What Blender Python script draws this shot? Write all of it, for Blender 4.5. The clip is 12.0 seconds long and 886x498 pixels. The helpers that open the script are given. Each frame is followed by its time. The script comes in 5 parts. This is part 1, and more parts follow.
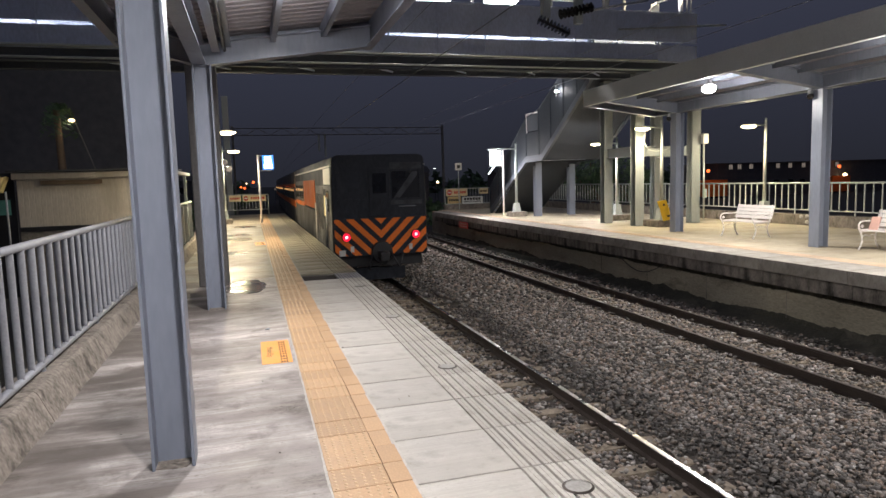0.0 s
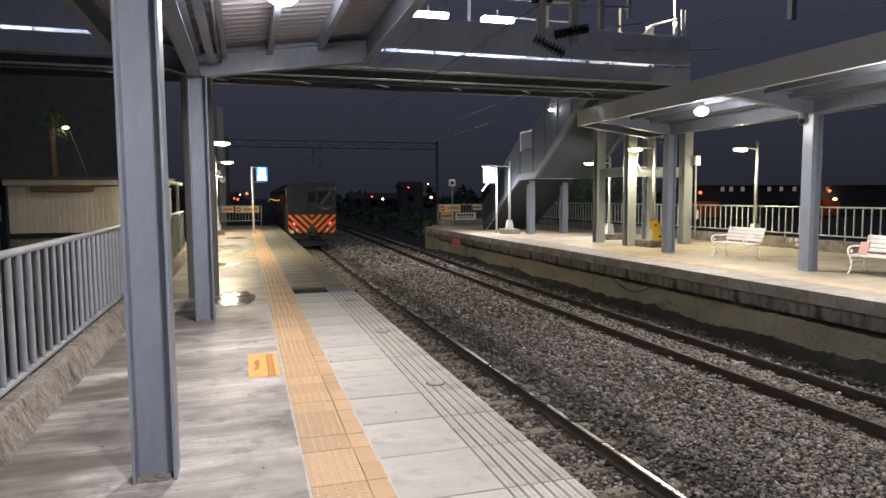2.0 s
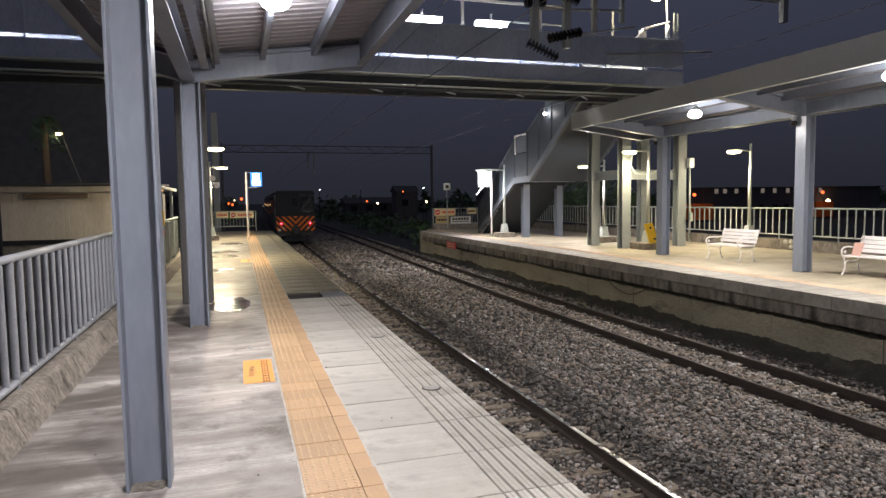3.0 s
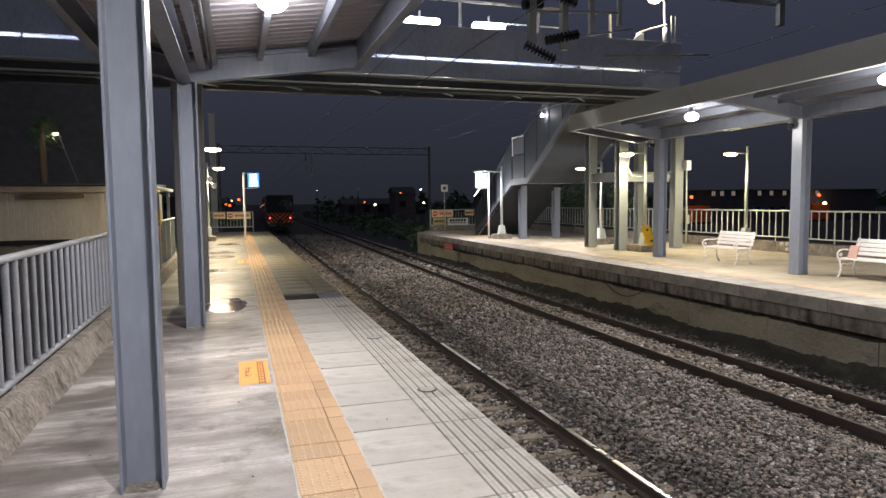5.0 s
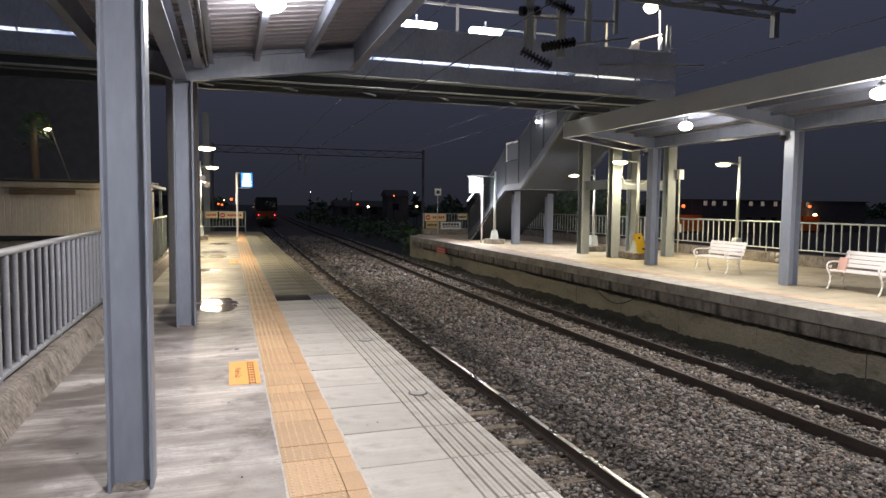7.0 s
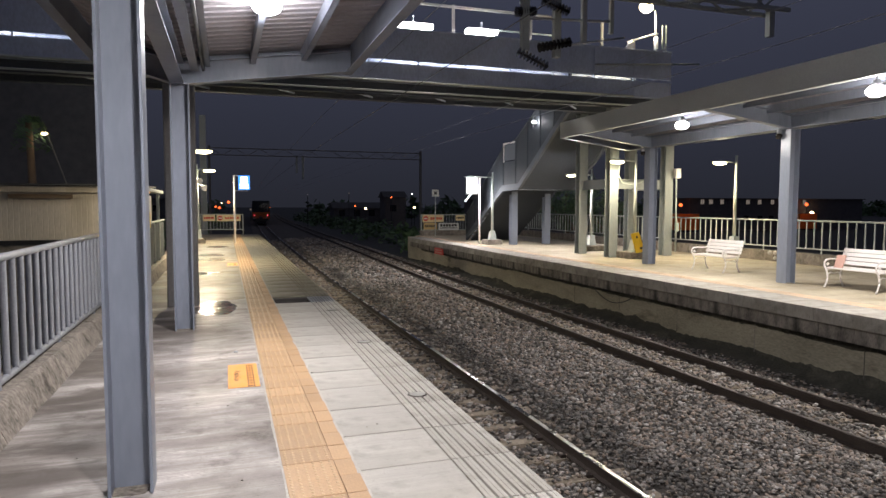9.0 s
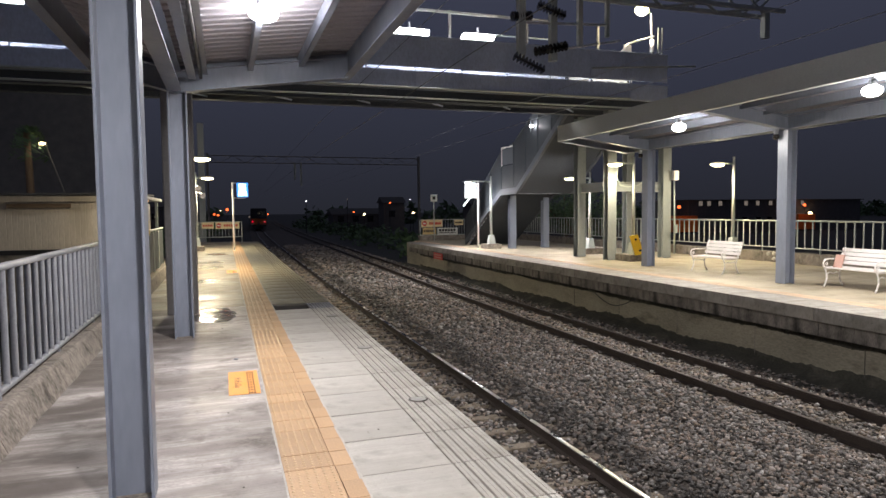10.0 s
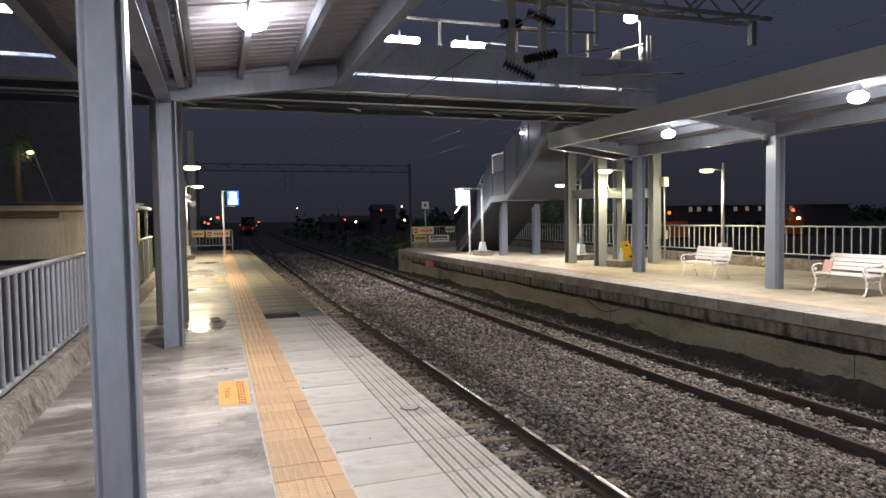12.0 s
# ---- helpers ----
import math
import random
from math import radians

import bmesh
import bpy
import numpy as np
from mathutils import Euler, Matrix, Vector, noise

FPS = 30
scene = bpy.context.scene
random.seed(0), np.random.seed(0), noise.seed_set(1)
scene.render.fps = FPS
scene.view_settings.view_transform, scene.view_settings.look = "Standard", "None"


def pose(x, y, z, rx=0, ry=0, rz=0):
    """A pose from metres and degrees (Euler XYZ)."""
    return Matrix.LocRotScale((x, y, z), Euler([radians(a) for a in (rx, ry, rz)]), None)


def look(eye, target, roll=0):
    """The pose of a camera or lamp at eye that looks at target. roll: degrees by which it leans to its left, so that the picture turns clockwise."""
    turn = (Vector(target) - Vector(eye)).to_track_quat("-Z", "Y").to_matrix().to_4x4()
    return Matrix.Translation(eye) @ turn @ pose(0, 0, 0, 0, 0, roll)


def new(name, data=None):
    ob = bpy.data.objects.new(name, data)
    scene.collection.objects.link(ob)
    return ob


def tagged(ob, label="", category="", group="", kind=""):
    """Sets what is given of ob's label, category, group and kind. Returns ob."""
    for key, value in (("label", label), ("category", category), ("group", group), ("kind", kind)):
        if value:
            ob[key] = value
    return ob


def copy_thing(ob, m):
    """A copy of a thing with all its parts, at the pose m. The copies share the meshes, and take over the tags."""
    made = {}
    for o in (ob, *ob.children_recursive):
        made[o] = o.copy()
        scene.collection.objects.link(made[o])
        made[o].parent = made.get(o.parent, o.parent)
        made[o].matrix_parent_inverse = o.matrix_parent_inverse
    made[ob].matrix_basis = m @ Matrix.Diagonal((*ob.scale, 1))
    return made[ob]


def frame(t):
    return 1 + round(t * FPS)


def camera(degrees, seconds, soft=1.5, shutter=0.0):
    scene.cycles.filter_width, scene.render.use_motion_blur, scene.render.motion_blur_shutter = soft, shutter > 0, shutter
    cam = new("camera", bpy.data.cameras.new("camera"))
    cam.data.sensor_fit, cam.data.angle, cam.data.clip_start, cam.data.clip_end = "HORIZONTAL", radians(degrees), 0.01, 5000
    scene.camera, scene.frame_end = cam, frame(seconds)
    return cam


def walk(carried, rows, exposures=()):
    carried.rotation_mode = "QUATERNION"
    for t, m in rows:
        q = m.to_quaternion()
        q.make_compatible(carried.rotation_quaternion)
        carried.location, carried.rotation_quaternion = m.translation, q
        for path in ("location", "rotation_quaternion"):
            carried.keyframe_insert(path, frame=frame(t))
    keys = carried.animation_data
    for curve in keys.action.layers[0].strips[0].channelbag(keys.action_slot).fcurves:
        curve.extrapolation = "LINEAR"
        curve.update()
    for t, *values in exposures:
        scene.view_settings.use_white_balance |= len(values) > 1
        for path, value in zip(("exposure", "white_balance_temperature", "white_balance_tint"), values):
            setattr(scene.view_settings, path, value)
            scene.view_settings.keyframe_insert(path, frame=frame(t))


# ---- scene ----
cam = camera(68.5, 12.0)
PATH = [
    (0, (-0.037, -0.035, 1.705), (0.519, 1.875, 1.495), -1.7),
    (0.5, (-0.034, -0.03, 1.703), (0.539, 1.875, 1.499), -1.0),
    (1, (-0.026, -0.016, 1.701), (0.562, 1.887, 1.516), -0.3),
    (1.5, (-0.033, -0.031, 1.708), (0.56, 1.872, 1.545), -0.3),
    (2, (-0.021, -0.031, 1.708), (0.559, 1.876, 1.545), -0.4),
    (2.5, (-0.015, -0.025, 1.706), (0.566, 1.882, 1.549), -0.6),
    (3, (-0.013, -0.019, 1.709), (0.581, 1.884, 1.558), -0.8),
    (5, (-0.003, -0.025, 1.711), (0.599, 1.877, 1.564), -0.6),
    (5.5, (-0.007, -0.022, 1.707), (0.599, 1.878, 1.558), -0.4),
    (6, (-0.005, -0.018, 1.708), (0.608, 1.879, 1.553), -0.2),
    (6.5, (-0.011, -0.018, 1.709), (0.605, 1.879, 1.561), 0.3),
    (7, (-0.017, -0.028, 1.711), (0.608, 1.867, 1.576), 0.6),
    (9, (-0.02, -0.031, 1.713), (0.611, 1.862, 1.581), 0.1),
    (9.5, (-0.025, -0.039, 1.715), (0.606, 1.856, 1.608), -0.1),
    (10, (-0.022, -0.034, 1.708), (0.612, 1.859, 1.591), -0.6),
    (10.5, (-0.023, -0.038, 1.711), (0.62, 1.853, 1.61), -0.8),
    (11, (-0.02, -0.035, 1.713), (0.634, 1.853, 1.622), -0.9),
    (11.5, (-0.015, -0.031, 1.71), (0.638, 1.856, 1.607), -0.8),
    (12, (-0.012, -0.03, 1.715), (0.647, 1.856, 1.619), -0.9),
]
walk(cam, [(t, look(eye, aim, roll)) for t, eye, aim, roll in PATH])

# ---------------- world and exposure ----------------
world = bpy.data.worlds.new("night")
scene.world = world
world.use_nodes = True
wbg = world.node_tree.nodes["Background"]
# night sky: nearly black towards the horizon, brighter overhead, added to lift unlit surfaces
wtc = world.node_tree.nodes.new("ShaderNodeTexCoord")
wsep = world.node_tree.nodes.new("ShaderNodeSeparateXYZ")
wramp = world.node_tree.nodes.new("ShaderNodeValToRGB")
world.node_tree.links.new(wtc.outputs["Generated"], wsep.inputs[0])
world.node_tree.links.new(wsep.outputs["Z"], wramp.inputs["Fac"])
world.node_tree.links.new(wramp.outputs["Color"], wbg.inputs["Color"])
wramp.color_ramp.elements[0].color = (0.30, 0.32, 0.45, 1)
wramp.color_ramp.elements[0].position = 0.0
wramp.color_ramp.elements[1].color = (1.15, 1.22, 1.70, 1)
wramp.color_ramp.elements[1].position = 0.8
wramp.color_ramp.elements.new(0.28).color = (0.62, 0.68, 1.08, 1)
wbg.inputs[1].default_value = 0.052
scene.view_settings.exposure = 0.31

WHITE = (1.0, 0.955, 0.915)
COOL = (1.0, 0.97, 0.985)
WARM = (1.0, 0.87, 0.60)


def disk_lamp(at, watts, colour, size=0.3, tilt=(0, 0, 0), spread=180):
    d = bpy.data.lights.new("lamp_light", "AREA")
    d.shape, d.size, d.energy, d.color = "DISK", size, watts, colour
    d.spread = radians(spread)
    ob = new("lamp_light", d)
    ob.matrix_world = pose(*at, *tilt)
    return ob


def point_lamp(at, watts, colour, size=0.1):
    d = bpy.data.lights.new("bulb_light", "POINT")
    d.energy, d.color, d.shadow_soft_size = watts, colour, size
    ob = new("bulb_light", d)
    ob.location = at
    return ob


# canopy lamps, both platforms: most of the light goes down, some spills up
for y in (7.03, 1.7, -3.6):
    disk_lamp((0.42, y, 3.60), 132, COOL, 0.24)
    point_lamp((0.42, y, 3.54), 26, COOL, 0.1)
for y in (12.89, 8.05, 3.2, -1.7):
    disk_lamp((10.22, y, 3.45), 135, WHITE, 0.24)
    point_lamp((10.22, y, 3.38), 42, WHITE, 0.1)
# pole lamps: shaded heads that throw most light down
for x, y, z, w in ((15.58, 17.7, 2.98, 95), (12.06, 18.2, 2.98, 85), (12.46, 22.0, 2.72, 150),
                   (10.20, 26.95, 2.80, 140), (-0.62, 20.4, 3.12, 200), (-0.70, 31.5, 3.12, 250)):
    tone = WARM if y < 20 or x < 0 else COOL
    disk_lamp((x, y, z), w, tone, 0.22)
    point_lamp((x, y, z - 0.05), w * {22.0: 0.3, 18.2: 0.2}.get(y, 0.5), tone, 0.08)
# strip lamps on the footbridge and the lamp at its end
for x in (5.8, 8.17, -5.6):
    point_lamp((x, 20.42, 7.36), 520, COOL, 0.2)
point_lamp((13.43, 18.9, 8.12), 450, WARM, 0.12)
point_lamp((11.36, 22.9, 4.96), 8, COOL, 0.05)


# ---------------- materials ----------------
def mat(name, colour, rough=0.6, metal=0.0, spread=0.25, fine=60.0, coarse=2.0, bump=0.15, stain=None, stain_at=0.55,
        stretch=(1, 1, 1), rough_spread=0.12, per_object=0.0, per_island=0.0, spec=0.5):
    m = bpy.data.materials.new(name)
    m.use_nodes = True
    nt = m.node_tree
    N, L = nt.nodes, nt.links
    b = N["Principled BSDF"]
    b.inputs["Metallic"].default_value = metal
    b.inputs["Specular IOR Level"].default_value = spec
    tc = N.new("ShaderNodeTexCoord")
    mp = N.new("ShaderNodeMapping")
    mp.inputs["Scale"].default_value = stretch
    L.new(tc.outputs["Object"], mp.inputs["Vector"])
    n1 = N.new("ShaderNodeTexNoise")
    n1.inputs["Scale"].default_value, n1.inputs["Detail"].default_value = fine, 4
    n2 = N.new("ShaderNodeTexNoise")
    n2.inputs["Scale"].default_value, n2.inputs["Detail"].default_value = coarse, 5
    for n in (n1, n2):
        L.new(mp.outputs["Vector"], n.inputs["Vector"])
    ad = N.new("ShaderNodeMath")
    ad.operation = "ADD"
    L.new(n1.outputs["Fac"], ad.inputs[0])
    L.new(n2.outputs["Fac"], ad.inputs[1])
    rm = N.new("ShaderNodeMapRange")
    rm.inputs["From Min"].default_value, rm.inputs["From Max"].default_value = 0.6, 1.4
    rm.inputs["To Min"].default_value, rm.inputs["To Max"].default_value = 1 - spread, 1 + spread
    L.new(ad.outputs[0], rm.inputs["Value"])
    mul = N.new("ShaderNodeMix")
    mul.data_type, mul.blend_type = "RGBA", "MULTIPLY"
    mul.inputs[0].default_value = 1.0
    mul.inputs[6].default_value = (*colour, 1)
    L.new(rm.outputs[0], mul.inputs[7])
    out = mul.outputs[2]
    if stain:
        n3 = N.new("ShaderNodeTexNoise")
        n3.inputs["Scale"].default_value, n3.inputs["Detail"].default_value = coarse * 0.7, 6
        n3.inputs["Roughness"].default_value = 0.65
        L.new(mp.outputs["Vector"], n3.inputs["Vector"])
        r3 = N.new("ShaderNodeMapRange")
        r3.inputs["From Min"].default_value, r3.inputs["From Max"].default_value = stain_at, stain_at + 0.16
        L.new(n3.outputs["Fac"], r3.inputs["Value"])
        mx = N.new("ShaderNodeMix")
        mx.data_type = "RGBA"
        mx.inputs[7].default_value = (*stain, 1)
        L.new(r3.outputs[0], mx.inputs[0])
        L.new(out, mx.inputs[6])
        out = mx.outputs[2]
    for amount, node, sock in ((per_object, "ShaderNodeObjectInfo", "Random"), (per_island, "ShaderNodeNewGeometry", "Random Per Island")):
        if amount:
            oi = N.new(node)
            r4 = N.new("ShaderNodeMapRange")
            r4.inputs["To Min"].default_value, r4.inputs["To Max"].default_value = 1 - amount, 1 + amount
            L.new(oi.outputs[sock], r4.inputs["Value"])
            m4 = N.new("ShaderNodeMix")
            m4.data_type, m4.blend_type = "RGBA", "MULTIPLY"
            m4.inputs[0].default_value = 1.0
            L.new(out, m4.inputs[6])
            L.new(r4.outputs[0], m4.inputs[7])
            out = m4.outputs[2]
    L.new(out, b.inputs["Base Color"])
    rr = N.new("ShaderNodeMapRange")
    rr.inputs["From Min"].default_value, rr.inputs["From Max"].default_value = 0.3, 0.7
    rr.inputs["To Min"].default_value = max(0.02, rough - rough_spread)
    rr.inputs["To Max"].default_value = min(1, rough + rough_spread)
    L.new(n2.outputs["Fac"], rr.inputs["Value"])
    L.new(rr.outputs[0], b.inputs["Roughness"])
    if bump:
        bp = N.new("ShaderNodeBump")
        bp.inputs["Strength"].default_value, bp.inputs["Distance"].default_value = bump, 0.01
        L.new(n1.outputs["Fac"], bp.inputs["Height"])
        L.new(bp.outputs[0], b.inputs["Normal"])
    return m


def floor_concrete(name, colour, stain, dark, rough, dirt_and_shade=False):
    m = mat(name, colour, rough, 0, 0.22, 120, 1.4, 0.2, None, 0.5, (1, 1, 1), 0.18, per_object=0.0 if dirt_and_shade else 0.10)
    nt = m.node_tree
    N, L = nt.nodes, nt.links
    b = N["Principled BSDF"]
    out = b.inputs["Base Color"].links[0].from_socket
    tc = N["Texture Coordinate"]
    layers = [(1.3, (0.30, 2.6, 1), 0.44, 0.60, stain, 0.8), (0.62, (0.8, 0.9, 1), 0.47, 0.62, dark, 0.9), (5.0, (0.35, 2.6, 1), 0.45, 0.66, stain, 0.7),
              (9.0, (0.15, 5.0, 1), 0.50, 0.66, dark, 0.35), (26.0, (0.10, 4.0, 1), 0.46, 0.62, stain, 0.5), (3.5, (1, 1, 1), 0.53, 0.66, dark, 0.6),
              (60.0, (0.5, 1.5, 1), 0.48, 0.62, stain, 0.6),
              (26.0, (1, 1, 1), 0.62, 0.68, dark, 0.7)]
    if dirt_and_shade:
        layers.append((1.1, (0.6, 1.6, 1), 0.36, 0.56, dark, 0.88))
    for scale, stretch, lo, hi, col, amount in layers:
        mp = N.new("ShaderNodeMapping")
        mp.inputs["Scale"].default_value = stretch
        mp.inputs["Location"].default_value = (scale * 3, scale, 0)
        L.new(tc.outputs["Object"], mp.inputs["Vector"])
        n = N.new("ShaderNodeTexNoise")
        n.inputs["Scale"].default_value, n.inputs["Detail"].default_value, n.inputs["Roughness"].default_value = scale, 7, 0.62
        L.new(mp.outputs["Vector"], n.inputs["Vector"])
        r = N.new("ShaderNodeMapRange")
        r.inputs["From Min"].default_value, r.inputs["From Max"].default_value, r.inputs["To Max"].default_value = lo, hi, amount
        L.new(n.outputs["Fac"], r.inputs["Value"])
        fac = r.outputs[0]
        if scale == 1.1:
            # brown dirt plus painted shade, deepening to the kerb, ragged towards the middle
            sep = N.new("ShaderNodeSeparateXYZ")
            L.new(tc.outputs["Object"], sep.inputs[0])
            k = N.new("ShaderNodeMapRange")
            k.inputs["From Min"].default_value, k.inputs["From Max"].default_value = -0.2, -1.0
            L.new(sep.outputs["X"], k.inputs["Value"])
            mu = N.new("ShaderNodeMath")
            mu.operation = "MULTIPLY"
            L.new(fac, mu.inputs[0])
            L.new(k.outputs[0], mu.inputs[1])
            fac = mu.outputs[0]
        mx = N.new("ShaderNodeMix")
        mx.data_type = "RGBA"
        mx.inputs[7].default_value = (*col, 1)
        L.new(fac, mx.inputs[0])
        L.new(out, mx.inputs[6])
        out = mx.outputs[2]
    L.new(out, b.inputs["Base Color"])
    return m


def glow(name, colour, strength):
    m = bpy.data.materials.new(name)
    m.use_nodes = True
    b = m.node_tree.nodes["Principled BSDF"]
    b.inputs["Base Color"].default_value = (0.04, 0.04, 0.04, 1)
    b.inputs["Emission Color"].default_value = (*colour, 1)
    b.inputs["Emission Strength"].default_value = strength
    return m


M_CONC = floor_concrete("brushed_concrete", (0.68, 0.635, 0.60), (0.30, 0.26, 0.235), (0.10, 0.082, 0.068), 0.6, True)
M_WET = floor_concrete("damp_concrete", (0.42, 0.365, 0.28), (0.24, 0.205, 0.155), (0.10, 0.086, 0.066), 0.50)
M_SLAB = floor_concrete("pale_slab", (0.50, 0.475, 0.43), (0.42, 0.39, 0.345), (0.27, 0.245, 0.21), 0.6)
M_SLABD = floor_concrete("damp_slab", (0.36, 0.33, 0.245), (0.20, 0.18, 0.125), (0.06, 0.056, 0.043), 0.45)
M_CAP = mat("cap_concrete", (0.34, 0.325, 0.30), 0.6, 0, 0.3, 60, 6, 0.2)
M_JOINT = mat("dirty_joint", (0.055, 0.05, 0.045), 0.9, 0, 0.4, 50, 3)
M_TILE = mat("tan_tile", (0.47, 0.30, 0.165), 0.55, 0, 0.2, 80, 2.2, 0.12, (0.33, 0.22, 0.13), 0.58, per_object=0.12)
M_TILE_DOT = mat("worn_dot", (0.55, 0.385, 0.225), 0.5, 0, 0.2, 60, 3, 0.1)
M_KERB = mat("old_kerb", (0.235, 0.205, 0.175), 0.9, 0, 0.6, 30, 7.0, 0.9, (0.07, 0.06, 0.05), 0.54, (1, 1.2, 0.8), spec=0.2)
M_FACE = mat("stained_wall", (0.25, 0.225, 0.20), 0.8, 0, 0.5, 30, 1.6, 0.3, (0.03, 0.028, 0.024), 0.47, (0.6, 1.4, 0.6))
M_FACE_LOW = mat("mossy_wall", (0.33, 0.30, 0.235), 0.85, 0, 0.4, 30, 1.4, 0.3, (0.09, 0.083, 0.064), 0.56, (0.6, 0.5, 1.4))
M_SOIL_SHADE = mat("black_soil", (0.06, 0.058, 0.048), 0.95, 0, 0.6, 25, 2.5, 0.8, (0.14, 0.13, 0.105), 0.54)
M_STEEL = mat("grey_painted_steel", (0.205, 0.225, 0.275), 0.42, 0, 0.14, 14, 1.3, 0.02, (0.145, 0.163, 0.205), 0.545, (1.6, 1.6, 0.40))
M_STEEL_B = mat("pale_green_steel", (0.27, 0.29, 0.285), 0.55, 0, 0.14, 30, 1.0, 0.05, (0.195, 0.21, 0.205), 0.6, (1, 1, 0.3))
M_BRIDGE = mat("bridge_panel", (0.46, 0.51, 0.62), 0.6, 0, 0.22, 20, 0.6, 0.08, (0.33, 0.37, 0.46), 0.58, (1, 1, 0.5))
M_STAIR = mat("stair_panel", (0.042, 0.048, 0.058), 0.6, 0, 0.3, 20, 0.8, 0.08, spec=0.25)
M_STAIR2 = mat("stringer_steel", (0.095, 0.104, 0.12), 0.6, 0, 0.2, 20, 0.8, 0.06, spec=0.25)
M_DECK = mat("roof_sheet", (0.33, 0.31, 0.33), 0.55, 0.05, 0.15, 30, 0.8, 0.04)
M_FASCIA = mat("fascia_grey_green", (0.53, 0.545, 0.525), 0.5, 0, 0.12, 30, 0.7, 0.04, (0.40, 0.415, 0.40), 0.62)
M_GALV = mat("galvanised_tube", (0.34, 0.35, 0.38), 0.42, 0.35, 0.2, 60, 5, 0.05)
M_GALV_R = mat("painted_tube", (0.42, 0.45, 0.42), 0.5, 0.1, 0.15, 60, 5, 0.05)
M_DARK = mat("dark_metal", (0.03, 0.03, 0.033), 0.5, 0.3, 0.3, 40, 3)
M_RAIL = mat("rail_rust", (0.055, 0.042, 0.036), 0.6, 0.4, 0.35, 50, 3, 0.2)
M_RAILTOP = mat("rail_polished", (0.60, 0.58, 0.56), 0.27, 1.0, 0.15, 40, 2, 0.02, rough_spread=0.08)
M_RAILTOP_B = mat("rail_dull", (0.10, 0.085, 0.075), 0.45, 0.8, 0.25, 40, 2, 0.05)
M_SLEEP = mat("sleeper_concrete", (0.26, 0.215, 0.165), 0.9, 0, 0.35, 40, 4, 0.3, (0.12, 0.095, 0.07), 0.5)


def ballast_material():
    m = mat("ballast_stone", (1, 1, 1), 0.72, 0, 0.28, 70, 0.75, 0.3, (0.42, 0.42, 0.38), 0.54)
    N, L = m.node_tree.nodes, m.node_tree.links
    b = N["Principled BSDF"]
    out = b.inputs["Base Color"].links[0].from_socket
    g = N.new("ShaderNodeNewGeometry")
    r = N.new("ShaderNodeValToRGB")
    e = r.color_ramp.elements
    e[0].color, e[1].color = (0.05, 0.046, 0.044, 1), (0.50, 0.48, 0.46, 1)
    for p, c in ((0.22, (0.12, 0.105, 0.095)), (0.42, (0.20, 0.185, 0.175)), (0.58, (0.22, 0.165, 0.125)), (0.72, (0.30, 0.285, 0.27)), (0.9, (0.33, 0.245, 0.19))):
        e.new(p).color = (*c, 1)
    L.new(g.outputs["Random Per Island"], r.inputs["Fac"])
    x = N.new("ShaderNodeMix")
    x.data_type, x.blend_type = "RGBA", "MULTIPLY"
    x.inputs[0].default_value = 1.0
    L.new(out, x.inputs[6])
    L.new(r.outputs["Color"], x.inputs[7])
    # oily black streak that runs along the middle of the bed beside the near track
    tc = N["Texture Coordinate"]
    sep = N.new("ShaderNodeSeparateXYZ")
    L.new(tc.outputs["Object"], sep.inputs[0])
    wave = N.new("ShaderNodeTexNoise")
    wave.inputs["Scale"].default_value, wave.inputs["Detail"].default_value = 0.9, 5
    L.new(tc.outputs["Object"], wave.inputs["Vector"])
    off = N.new("ShaderNodeMath")
    off.operation = "MULTIPLY_ADD"
    off.inputs[1].default_value, off.inputs[2].default_value = 0.9, -5.05
    L.new(wave.outputs["Fac"], off.inputs[0])
    add = N.new("ShaderNodeMath")
    add.operation = "ADD"
    L.new(sep.outputs["X"], add.inputs[0])
    L.new(off.outputs[0], add.inputs[1])
    ab = N.new("ShaderNodeMath")
    ab.operation = "ABSOLUTE"
    L.new(add.outputs[0], ab.inputs[0])
    band = N.new("ShaderNodeMapRange")
    band.inputs["From Min"].default_value, band.inputs["From Max"].default_value = 0.42, 0.08
    band.inputs["To Max"].default_value = 0.55
    L.new(ab.outputs[0], band.inputs["Value"])
    oil = N.new("ShaderNodeMix")
    oil.data_type = "RGBA"
    oil.inputs[7].default_value = (0.03, 0.03, 0.03, 1)
    L.new(band.outputs[0], oil.inputs[0])
    L.new(x.outputs[2], oil.inputs[6])
    L.new(oil.outputs[2], b.inputs["Base Color"])
    return m


M_STONE = ballast_material()
M_BED = mat("ballast_bed", (0.085, 0.072, 0.062), 0.95, 0, 0.5, 45, 1.5, 0.6, (0.04, 0.035, 0.03), 0.5)
M_GROUND = mat("dark_ground", (0.04, 0.042, 0.040), 0.95, 0, 0.5, 6, 0.2, 0.4)
M_WHITE = mat("white_paint", (0.78, 0.74, 0.72), 0.45, 0, 0.08, 50, 3, 0.05)
M_YELLOW = mat("yellow_board", (0.72, 0.46, 0.02), 0.5, 0, 0.1, 30, 4, 0.05)
M_ORANGE = mat("orange_sheet", (0.84, 0.35, 0.085), 0.55, 0, 0.12, 50, 5, 0.08)
M_BLACK = mat("black_ink", (0.03, 0.025, 0.02), 0.6, 0, 0.2, 30, 4, 0)
M_RED = mat("red_sign", (0.55, 0.05, 0.04), 0.5, 0, 0.15, 30, 3)
M_SIGNY = mat("cream_sign", (0.70, 0.56, 0.30), 0.5, 0, 0.12, 20, 3, 0.03)
